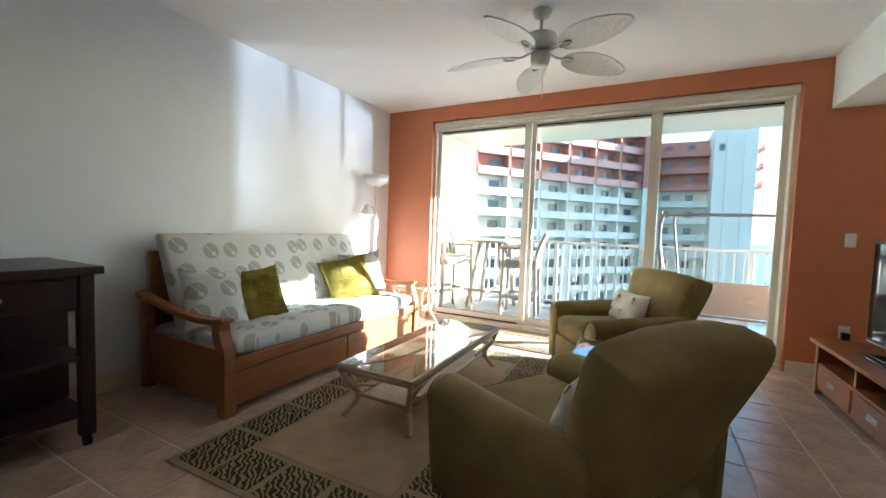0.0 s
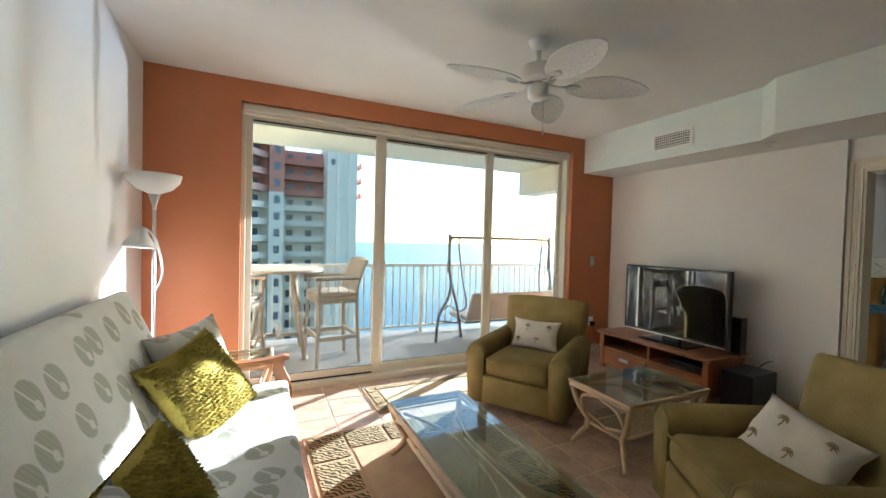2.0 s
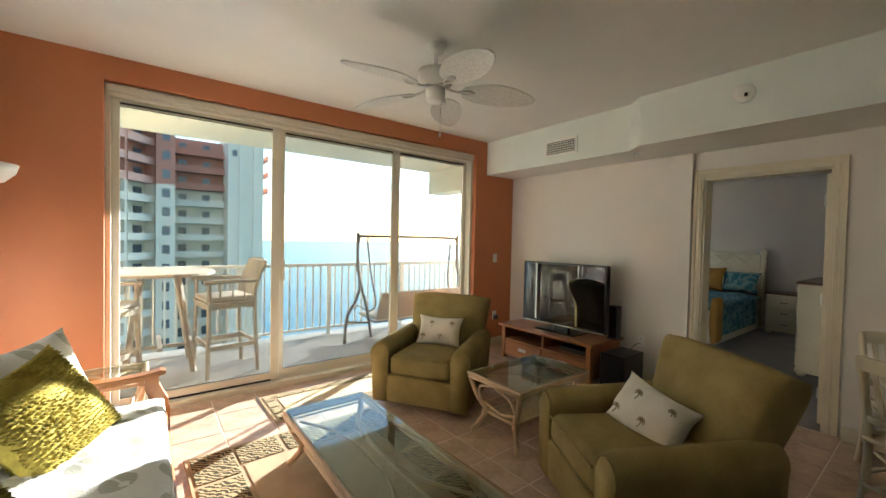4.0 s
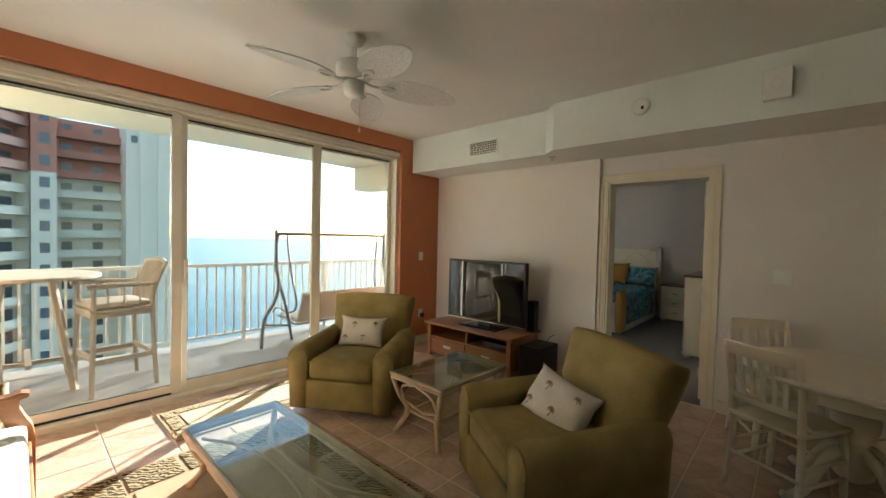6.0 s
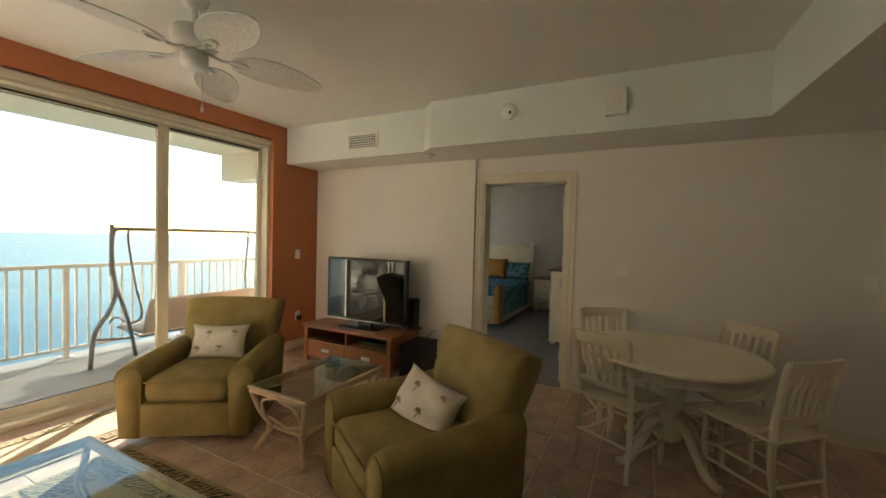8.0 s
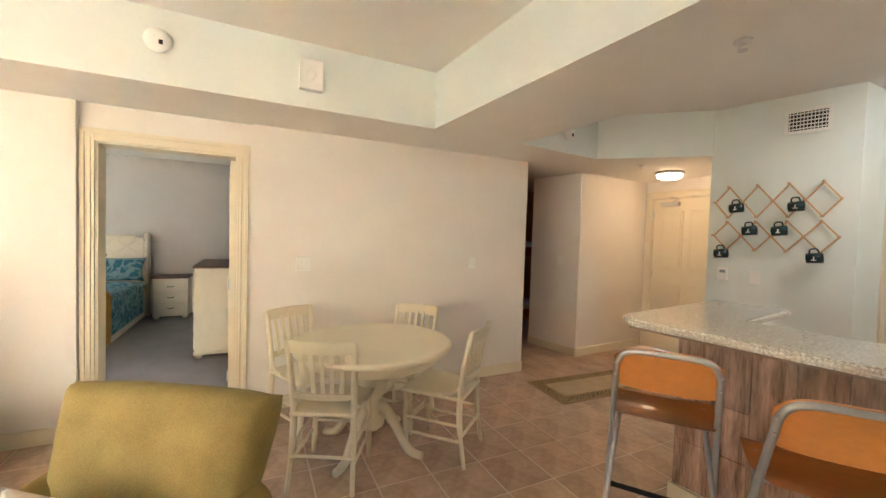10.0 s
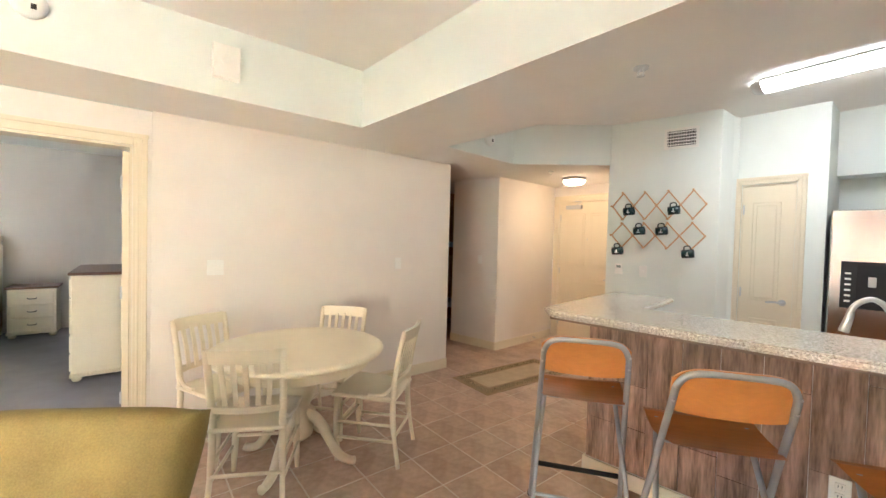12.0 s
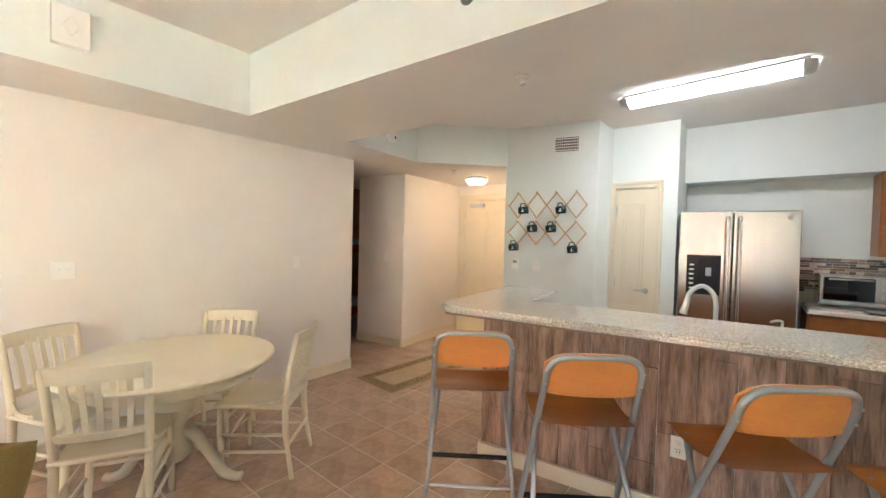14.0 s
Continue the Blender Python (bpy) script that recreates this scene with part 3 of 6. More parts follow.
def railing():
    r = thing("balcony_railing", pose(0, 6.88, -0.05), "white painted metal balcony railing with thin balusters", "railing")
    part("top_rail", boxes((-2.2, 4.6, -0.03, 0.03, 1.03, 1.075), bevel=0.006), RAILM, r)
    part("bottom_rail", boxes((-2.2, 4.6, -0.018, 0.018, 0.08, 0.115), bevel=0.004), RAILM, r)
    for x in (-2.1, -0.62, 0.62, 1.9, 3.1, 4.4):
        part("post", boxes((x - 0.025, x + 0.025, -0.025, 0.025, 0, 1.03), (x - 0.05, x + 0.05, -0.05, 0.05, 0, 0.01), bevel=0.003), RAILM, r)
    first = None
    for i in range(58):
        x = -2.0 + i * 0.113
        if first is None:
            first = part("baluster", boxes((-0.011, 0.011, -0.011, 0.011, 0.115, 1.03)), RAILM, r)
            first.location = (x, 0, 0)
        else:
            o = new("baluster", first.data)
            o.parent = r
            o.location = (x, 0, 0)


railing()


def bar_chair(name, m):
    c = thing(name, m, "weathered grey teak bar chair with arms and a pale seat pad", "bar chair", "balcony bar chairs")
    for x, y in ((-0.24, -0.22), (0.24, -0.22)):
        part("leg", tube(bmesh.new(), [(x * 1.12, y * 1.1, 0), (x, y, 0.78), (x, y - 0.0, 0.98)], [0.024, 0.024, 0.02], 6), TEAK, c)
    for x in (-0.24, 0.24):
        part("leg", tube(bmesh.new(), curve_pts([(x * 1.1, 0.25, 0), (x, 0.22, 0.76), (x, 0.26, 1.0), (x * 0.95, 0.34, 1.19)], 4), 0.022, 6), TEAK, c)
        part("arm", tube(bmesh.new(), [(x * 1.05, -0.27, 0.985), (x * 1.05, 0.0, 0.99), (x, 0.26, 0.98)], [0.026, 0.022, 0.018], 6), TEAK, c)
        for z in (0.28, 0.70):
            part("side_rail", boxes((x - 0.012, x + 0.012, -0.22, 0.22, z, z + 0.045)), TEAK, c)
        for k in (-0.12, 0.0, 0.12):
            part("spindle", tube(bmesh.new(), [(x, k, 0.76), (x, k, 0.98)], 0.008, 6), TEAK, c)
    for z in (0.30, 0.70):
        part("front_rail", boxes((-0.24, 0.24, -0.235, -0.21, z, z + 0.05)), TEAK, c)
        part("back_rail", boxes((-0.24, 0.24, 0.21, 0.235, z, z + 0.045)), TEAK, c)
    part("seat", boxes((-0.26, 0.26, -0.25, 0.24, 0.75, 0.775), bevel=0.006), TEAK, c)
    part("seat_pad", boxes((-0.24, 0.24, -0.24, 0.21, 0.775, 0.83), bevel=0.022, seg=3), CANVAS, c, "pale canvas seat pad", True)
    part("crest", tube(bmesh.new(), curve_pts([(-0.24, 0.33, 1.18), (-0.1, 0.36, 1.20), (0.1, 0.36, 1.20), (0.24, 0.33, 1.18)], 4), 0.024, 6), TEAK, c)
    for k in range(6):
        x = -0.17 + k * 0.068
        part("slat", tube(bmesh.new(), curve_pts([(x, 0.22, 0.78), (x, 0.25, 0.98), (x, 0.345, 1.19)], 3), 0.013, 6), TEAK, c)


bar_chair("bar_chair", pose(-0.92, 5.92, -0.05, 0, 0, -82))
bar_chair("bar_chair", pose(-2.0, 5.75, -0.05, 0, 0, 60))


def bar_table():
    t = thing("bar_table", pose(-1.50, 6.30, -0.05), "round weathered teak balcony bar table", "table")
    part("tabletop", lathe(bmesh.new(), [(0.49, 1.03), (0.52, 1.035), (0.52, 1.06), (0.51, 1.068), (0.01, 1.068)], 36), TEAK, t)
    for k in range(4):
        a = radians(45 + 90 * k)
        c, s = math.cos(a), math.sin(a)
        part("leg", tube(bmesh.new(), [(0.42 * c, 0.42 * s, 0.0), (0.22 * c, 0.22 * s, 1.03)], 0.032, 6), TEAK, t)
    part("stretcher", boxes((-0.34, 0.34, -0.02, 0.02, 0.22, 0.26), (-0.02, 0.02, -0.34, 0.34, 0.262, 0.30)), TEAK, t)


bar_table()


def swing():
    s = thing("porch_swing", pose(0, 6.28, -0.05), "grey metal frame porch swing with tan canvas seat facing the sea", "swing")
    xa, xb, zt = 0.81, 2.66, 1.50
    part("top_bar", tube(bmesh.new(), curve_pts([(xa, 0, zt - 0.14), (xa + 0.03, 0, zt - 0.02), (xa + 0.14, 0, zt), (xb - 0.14, 0, zt), (xb - 0.03, 0, zt - 0.02), (xb, 0, zt - 0.14)], 5), 0.021, 8), SWING, s, "", True)
    for x, o in ((xa, -1), (xb, 1)):
        part("post", tube(bmesh.new(), curve_pts([(x, 0, zt + 0.05), (x, 0, 1.10), (x + 0.03, -0.02, 0.80), (x - 0.05, -0.06, 0.58), (x - 0.19, -0.09, 0.36), (x - 0.24, -0.12, 0.0)], 5), 0.024, 8), SWING, s, "", True)
        part("post", tube(bmesh.new(), curve_pts([(x + 0.01, 0.015, 1.10), (x + 0.06, 0.01, 0.80), (x + 0.16, 0.02, 0.45), (x + 0.25, 0.03, 0.0)], 5), 0.022, 8), SWING, s, "", True)
        part("sleeve", tube(bmesh.new(), [(x, 0, 1.16), (x, 0, 0.98)], 0.029, 8), SWING, s)
        part("brace", tube(bmesh.new(), [(x - 0.20, -0.095, 0.30), (x + 0.20, 0.025, 0.22)], 0.014, 6), SWING, s)
        part("hanger", tube(bmesh.new(), curve_pts([(x - o * 0.16, 0, zt - 0.02), (x - o * 0.16, 0.0, zt - 0.16), (x - o * 0.22, -0.03, 0.85), (x - o * 0.24, -0.12, 0.52), (x - o * 0.20, 0.02, 0.40), (x - o * 0.16, 0.30, 0.44), (x - o * 0.14, 0.40, 0.36)], 5), 0.014, 6), SWING, s, "", True)
    x0, x1 = xa + 0.25, xb - 0.04
    bm = boxes((x0, x1, -0.03, 0.03, 0.0, 0.45), bevel=0.026, seg=3)
    bmesh.ops.transform(bm, matrix=pose(0, -0.10, 0.28, 22, 0, 0), verts=bm.verts)
    part("backrest", bm, CANVAS, s, "tan canvas backrest", True)
    part("seat", boxes((x0, x1, -0.10, 0.42, 0.27, 0.33), bevel=0.028, seg=3), CANVAS, s, "tan canvas seat", True)
    part("seat_frame", tube(bmesh.new(), [(x0 - 0.02, 0.43, 0.29), (x1 + 0.02, 0.43, 0.29), (x1 + 0.02, -0.12, 0.25), (x0 - 0.02, -0.12, 0.25)], 0.014, 6, True), SWING, s)


swing()

# ---- sea, beach and the tower across ----
bm = bmesh.new()
n = 40
vs = [[bm.verts.new((-2500 + 5000 * i / n, -300 + 4900 * j / n, -48)) for j in range(n + 1)] for i in range(n + 1)]
for i in range(n):
    for j in range(n):
        bm.faces.new((vs[i][j], vs[i + 1][j], vs[i + 1][j + 1], vs[i][j + 1]))
structure("water", bm, SEA, "calm blue-green sea reaching the horizon", "sea")


def tower_block():
    b = thing("apartment_tower", pose(0, 0, 0), "white high-rise apartment tower with pink upper floors and balconies", "building")
    b["kind"] = "structure"
    H, ROWS, TOP, PINKZ = 3.0, 21, 18.3, 9.3
    a0, a1 = Vector((-0.3, 79.0)), Vector((-28.5, 44.0))
    d = (a1 - a0).normalized()
    ang = math.degrees(math.atan2(d.y, d.x))
    nrm = Vector((-d.y, d.x))
    if nrm.y > 0:
        nrm = -nrm
    L = (a1 - a0).length
    side = 1 if Vector((-d.y, d.x)).dot(nrm) > 0 else -1

    def at(s, out, z):
        p = a0 + d * s + nrm * out
        return pose(p.x, p.y, z, 0, 0, ang)

    def slab(name, spec, m, material, parent=b):
        bm = boxes(*spec)
        o = part(name, bm, material, parent)
        o.matrix_basis = m
        return o

    for z0, z1, material in ((-48, PINKZ, BW_WHITE), (PINKZ, TOP, BW_PINK)):
        slab("wall", [(0, L, -12 if side > 0 else 0, 0 if side > 0 else 12, z0, z1)], at(0, -1.6, 0), material)
        slab("wall", [(-0.3, 2.2, 77.5, 92.0, z0, z1)], pose(0, 0, 0), material)
        slab("wall", [(2.2, 10.0, 84.5, 94.0, z0, z1)], pose(0, 0, 0), material)
    slab("roof", [(0, L, -13 if side > 0 else 0, 0.4 if side > 0 else 13, TOP, TOP + 0.7)], at(0, 0, 0), BW_PINK)
    slab("wall", [(9.9, 15.6, 78.5, 95.0, -48, TOP + 1.0)], pose(0, 0, 0), BW_WHITE)
    for x in (11.6, 13.9):
        slab("pilaster", [(x, x + 0.9, 78.1, 78.5, -48, TOP - 0.6)], pose(0, 0, 0), BW_WHITE)
    slab("window", [(10.5, 11.3, 78.4, 78.46, TOP - 3.0, TOP - 1.9)], pose(0, 0, 0), BW_GLASS)
    bays = 8
    bw = L / bays
    protos = {}

    def piece(name, key, spec, m, material):
        if key not in protos:
            protos[key] = slab(name, spec, m, material)
        else:
            o = new(name, protos[key].data)
            o.parent = b
            o.matrix_basis = m

    sg = side
    for r in range(ROWS):
        z = TOP - H * (r + 1)
        material = BW_PINK if z + 1.5 > PINKZ else BW_WHITE
        tag = material.name
        for k in range(bays):
            s = k * bw
            piece("balcony", "bal" + tag, [(0.25, bw - 0.25, min(0, -1.6 * sg), max(0, -1.6 * sg), 0, 0.22), (0.25, bw - 0.25, min(0, -0.12 * sg), max(0, -0.12 * sg), 0.22, 1.15)], at(s, 0, z), BW_WHITE if tag != BW_PINK.name else mat("pink_balcony_far", (0.62, 0.36, 0.29), 0.85))
            piece("partition", "par" + tag, [(-0.2, 0.2, min(0, -1.6 * sg), max(0, -1.6 * sg), 0, H)], at(s, -0.1, z), material)
            piece("window", "win", [(0.9, 2.6, min(0, 0.08 * sg), max(0, 0.08 * sg), 0.25, 2.35)], at(s, -1.6, z), BW_GLASS)
        piece("window", "wwin", [(0.5, 1.5, 77.42, 77.5, 0.9, 2.3)], pose(0, 0, z), BW_GLASS)
        for x in (3.0, 6.6):
            piece("window", "rwin", [(0, 1.2, 84.42, 84.5, 0.2, 2.3)], pose(x, 0, z), BW_GLASS)
        piece("balcony", "rbal" + tag, [(2.2, 9.9, 82.6, 84.5, 0, 0.22), (2.2, 9.9, 82.6, 82.72, 0.22, 1.15)], pose(0, 0, z), BW_WHITE if tag != BW_PINK.name else BW_PINK)
        if r < 3:
            piece("balcony", "tbal", [(15.6, 16.8, 80, 84, 0, 0.2), (16.7, 16.8, 80, 84, 0.2, 1.2)], pose(0, 0, z), BW_PINK)


tower_block()

# ---- living room ----
def arc_box(bm, prof, y0, y1):
    """A solid whose xz outline is prof, from y0 to y1."""
    a = [bm.verts.new((x, y0, z)) for x, z in prof]
    b = [bm.verts.new((x, y1, z)) for x, z in prof]
    n = len(prof)
    bm.faces.new(a)
    bm.faces.new(b[::-1])
    for i in range(n):
        bm.faces.new((a[i], b[i], b[(i + 1) % n], a[(i + 1) % n]))
    return bm


def soft_slab(bm, sx, sy, sz, nx, ny, amp, seed, bevel=0.05):
    """A stuffed slab centred on the origin, with a lumpy top and bottom."""
    def sup(u):
        return max(0.0, 1 - abs(u) ** 7) ** 0.35
    top, bot = {}, {}
    for i in range(nx + 1):
        for j in range(ny + 1):
            u, v = 2 * i / nx - 1, 2 * j / ny - 1
            u, v = math.copysign(1 - (1 - abs(u)) ** 1.5, u), math.copysign(1 - (1 - abs(v)) ** 1.5, v)
            k = sup(u) * sup(v)
            w = noise.noise(Vector((u * sx * 4 + seed, v * sy * 4, 0))) * amp + noise.noise(Vector((u * sx * 14 + seed, v * sy * 14, 3))) * amp * 0.35
            top[i, j] = bm.verts.new((u * sx / 2, v * sy / 2, sz / 2 * (0.25 + 0.75 * k) + w * k))
            bot[i, j] = bm.verts.new((u * sx / 2, v * sy / 2, -sz / 2 * (0.25 + 0.75 * k)))
    for i in range(nx):
        for j in range(ny):
            bm.faces.new((top[i, j], top[i + 1, j], top[i + 1, j + 1], top[i, j + 1]))
            bm.faces.new((bot[i, j + 1], bot[i + 1, j + 1], bot[i + 1, j], bot[i, j]))
    for i in range(nx):
        bm.faces.new((bot[i, 0], bot[i + 1, 0], top[i + 1, 0], top[i, 0]))
        bm.faces.new((top[i, ny], top[i + 1, ny], bot[i + 1, ny], bot[i, ny]))
    for j in range(ny):
        bm.faces.new((top[0, j], top[0, j + 1], bot[0, j + 1], bot[0, j]))
        bm.faces.new((bot[nx, j], bot[nx, j + 1], top[nx, j + 1], top[nx, j]))
    return bm


def futon():
    s = thing("futon_sofa", pose(-1.52, 1.83, 0), "wooden futon sofa with printed cotton mattress and drawers", "sofa")
    W = 2.20
    for y0, y1 in ((0.0, 0.07), (W - 0.07, W)):
        post = [(-0.10, 0.575), (-0.105, 0.50), (-0.085, 0.44), (-0.055, 0.39), (-0.05, 0.30), (-0.05, 0.0), (0.02, 0.0), (0.02, 0.36), (0.01, 0.42), (-0.015, 0.47), (-0.035, 0.52), (-0.035, 0.575)]
        part("front_post", arc_box(bmesh.new(), post, y0, y1), OAK, s, "curved oak front post")
        part("rear_post", boxes((-0.92, -0.85, y0, y1, 0, 0.60), bevel=0.012), OAK, s)
        top = curve_pts([(-0.97, 0, 0.665), (-0.78, 0, 0.630), (-0.55, 0, 0.595), (-0.30, 0, 0.578), (-0.12, 0, 0.585), (-0.03, 0, 0.600)], 5)
        prof = [(p.x, p.z) for p in top] + [(0.0, 0.592), (-0.005, 0.572)] + [(p.x, p.z - 0.034) for p in top[::-1]]
        arm = arc_box(bmesh.new(), prof, y0 - 0.008, y1 + 0.008)
        bmesh.ops.recalc_face_normals(arm, faces=arm.faces)
        bmesh.ops.bevel(arm, geom=[e for e in arm.edges if abs(e.verts[0].co.y - e.verts[1].co.y) < 1e-5], offset=0.008, segments=2, affect="EDGES")
        part("armrest", arm, OAK, s, "curved oak armrest")
        part("side_panel", boxes((-0.85, -0.05, y0 + 0.02, y1 - 0.02, 0.06, 0.40), bevel=0.004), OAK, s)
    part("seat_rail", boxes((-0.035, 0.005, 0.075, W - 0.075, 0.265, 0.345), bevel=0.008), OAK, s)
    part("deck", boxes((-0.90, -0.036, 0.075, W - 0.075, 0.26, 0.30)), OAK, s)
    for y0, y1 in ((0.085, W / 2 - 0.006), (W / 2 + 0.006, W - 0.085)):
        part("drawer", boxes((-0.55, -0.006, y0, y1, 0.045, 0.255), bevel=0.006), OAK, s, "oak under-seat drawer front")
    part("back_frame", boxes((-0.98, -0.94, 0.08, W - 0.08, 0.30, 0.95), bevel=0.006), OAK, s)
    bm = soft_slab(bmesh.new(), 0.92, W - 0.19, 0.17, 24, 60, 0.020, 3.0)
    bmesh.ops.transform(bm, matrix=pose(-0.47, W / 2, 0.385, 0, -2.5, 0), verts=bm.verts)
    part("seat_mattress", bm, SOFA_S, s, "grey-white seat mattress with leaf medallions", True)
    bm = soft_slab(bmesh.new(), 0.76, W - 0.22, 0.17, 24, 60, 0.020, 9.0)
    bmesh.ops.transform(bm, matrix=pose(-0.775, W / 2, 0.715, 0, -112, 0), verts=bm.verts)
    part("back_mattress", bm, SOFA_B, s, "grey-white back mattress with leaf medallions", True)


futon()


def scatter_cushion(name, m, w, t, material, label, knots=False, palms=(), h=None, seed=1.0, wave=0.0):
    c = thing(name, m, label, "cushion", "cushions")
    h = h or w
    part("cover", cushion(bmesh.new(), w, h, t, 18, 0.0, seed, wave), material, c, "", True)
    if knots:
        rng = random.Random(int(seed * 10))
        v, fc = [], []
        n = 26
        for i in range(1, n):
            for j in range(1, n):
                u, q = 2 * (i + rng.uniform(-0.3, 0.3)) / n - 1, 2 * (j + rng.uniform(-0.3, 0.3)) / n - 1
                if abs(u) > 0.97 or abs(q) > 0.97:
                    continue
                d = ((1 - abs(u) ** 2.6) * (1 - abs(q) ** 2.6)) ** 0.55 * t / 2
                for sd_ in (1, -1):
                    x = u * w / 2 * (1 - PINCH * (1 - q * q) * abs(u) ** 3)
                    z = q * h / 2 * (1 - PINCH * (1 - u * u) * abs(q) ** 3)
                    r, l = w * 0.021, 0.019
                    b0 = len(v)
                    v += [(x - r, sd_ * (d - 0.004), z), (x, sd_ * (d - 0.004), z - r), (x + r, sd_ * (d - 0.004), z), (x, sd_ * (d - 0.004), z + r), (x + rng.uniform(-0.004, 0.004), sd_ * (d + l), z - 0.006)]
                    fc += [(b0, b0 + 1, b0 + 4), (b0 + 1, b0 + 2, b0 + 4), (b0 + 2, b0 + 3, b0 + 4), (b0 + 3, b0, b0 + 4)]
        me = bpy.data.meshes.new("chenille_tuft")
        me.from_pydata(v, [], fc)
        me.polygons.foreach_set("use_smooth", [True] * len(me.polygons))
        me.materials.append(material)
        o = new("chenille_tuft", me)
        o.parent = c
        o["kind"] = "stuff"
    for u, q in palms:
        d = ((1 - abs(u) ** 2.6) * (1 - abs(q) ** 2.6)) ** 0.55 * t / 2 + 0.007
        bm = bmesh.new()
        x, z = u * w / 2, q * h / 2
        tube(bm, curve_pts([(x - 0.004, -d, z - 0.032), (x + 0.003, -d, z - 0.01), (x, -d, z + 0.008)], 3), 0.0028, 5)
        for a in (10, 45, 90, 135, 170, -25, 205):
            ca, sa = math.cos(radians(a)), math.sin(radians(a))
            tube(bm, [(x, -d, z + 0.008), (x + 0.016 * ca, -d, z + 0.010 + 0.016 * sa), (x + 0.026 * ca, -d, z + 0.002 + 0.018 * sa)], [0.002, 0.0038, 0.001], 5)
        part("palm_motif", bm, PALM, c, "embroidered brown palm tree")
    return c


# cushions leaning on the sofa back: they face +x, tilted back
def lean(x, y, z, yaw, tilt, roll=0):
    return pose(x, y, z, 0, 0, 90 + yaw) @ pose(0, 0, 0, tilt, 0, 0) @ pose(0, 0, 0, 0, roll, 0)


scatter_cushion("throw_pillow", lean(-1.97, 2.07, 0.64, -6, -26, 5), 0.44, 0.17, SOFA_P, "grey leaf-medallion cotton cushion on the sofa", seed=2.0, wave=0.004)
scatter_cushion("throw_pillow", lean(-1.95, 2.37, 0.625, -16, -24, -6), 0.44, 0.18, MOSS, "moss green chenille cushion on the sofa", True, seed=3.0)
scatter_cushion("throw_pillow", lean(-2.03, 3.72, 0.68, -42, -22, -8), 0.46, 0.15, SOFA_P, "grey leaf-medallion cotton cushion in the sofa corner", seed=5.0, wave=0.004)
scatter_cushion("throw_pillow", lean(-1.97, 3.44, 0.635, -36, -32, -13), 0.50, 0.19, MOSS, "moss green chenille cushion leaning in the sofa corner", True, seed=7.0)


def armchair(m, label):
    c = thing("armchair", m, label, "armchair", "olive armchairs")
    part("base", boxes((-0.31, 0.31, -0.37, 0.36, 0.05, 0.29), bevel=0.03, seg=3), GREEN, c, "", True)
    part("swivel_foot", lathe(bmesh.new(), [(0.24, 0), (0.25, 0.02), (0.25, 0.05), (0.02, 0.055)], 20), RUBBER, c)
    bm = boxes((-0.27, 0.27, -0.40, 0.22, 0.285, 0.45), bevel=0.055, seg=4)
    for v in bm.verts:
        if v.co.z > 0.4:
            v.co.z += 0.02 * (1 - (v.co.x / 0.27) ** 2)
    part("seat_cushion", bm, GREEN, c, "", True)
    part("piping", tube(bmesh.new(), [(-0.255, -0.401, 0.435), (0.255, -0.401, 0.435)], 0.006, 6), GREEN, c)
    part("front_panel", boxes((-0.29, 0.29, -0.395, -0.35, 0.06, 0.285), bevel=0.016, seg=3), GREEN, c, "", True)
    for s in (-1, 1):
        prof = []
        for k in range(13):                           # rolled arm outline in xz
            a = radians(-20 + 220 * k / 12)
            prof.append((s * 0.355 + s * 0.085 * math.cos(a), 0.475 + 0.082 * math.sin(a)))
        prof = [(s * 0.41, 0.06)] + prof + [(s * 0.28, 0.06)]
        bm = bmesh.new()
        secs = []
        for y, k, dz in ((-0.40, 0.90, -0.012), (-0.385, 0.97, -0.003), (-0.35, 1.0, 0.0), (0.05, 1.0, 0.015), (0.33, 0.97, 0.03), (0.38, 0.8, 0.02)):
            secs.append([bm.verts.new((s * 0.35 + (x - s * 0.35) * k, y, 0.06 + (z - 0.06) * (k if y < 0 else 1.0) + dz * (z > 0.1))) for x, z in prof])
        for a, b in zip(secs, secs[1:]):
            for i in range(len(prof)):
                j = (i + 1) % len(prof)
                bm.faces.new((a[i], a[j], b[j], b[i]))
        bm.faces.new(secs[0])
        bm.faces.new(secs[-1][::-1])
        part("arm", bm, GREEN, c, "rolled olive suede arm", True)
        part("arm_piping", tube(bmesh.new(), [(x, -0.392, z) for x, z in [(s * 0.35 + (x - s * 0.35) * 0.955, 0.06 + (z - 0.06) * 0.955) for x, z in prof]], 0.006, 6), GREEN, c)
    bm = soft_slab(bmesh.new(), 0.76, 0.64, 0.20, 20, 20, 0.010, 4.0)
    for v in bm.verts:
        f = (v.co.y + 0.32) / 0.64
        v.co.x *= 0.88 + 0.17 * f
        k = max(0.0, (f - 0.5) / 0.5)
        v.co.y -= 0.015 * k * min(1.0, abs(v.co.x) / 0.35) ** 4
        v.co.x *= 1 - 0.02 * k ** 4
        v.co.z += 0.02 * k * (1 if v.co.z > 0 else -1) - 0.02 * (v.co.x / 0.35) ** 2
    bmesh.ops.transform(bm, matrix=pose(0, 0.33, 0.575, 71, 0, 0), verts=bm.verts)
    part("backrest", bm, GREEN, c, "", True)
    for s in (-1, 1):
        part("foot", tube(bmesh.new(), [(s * 0.27, 0.30, 0.06), (s * 0.285, 0.33, 0.0)], [0.025, 0.016], 8), DARK, c)
    return c


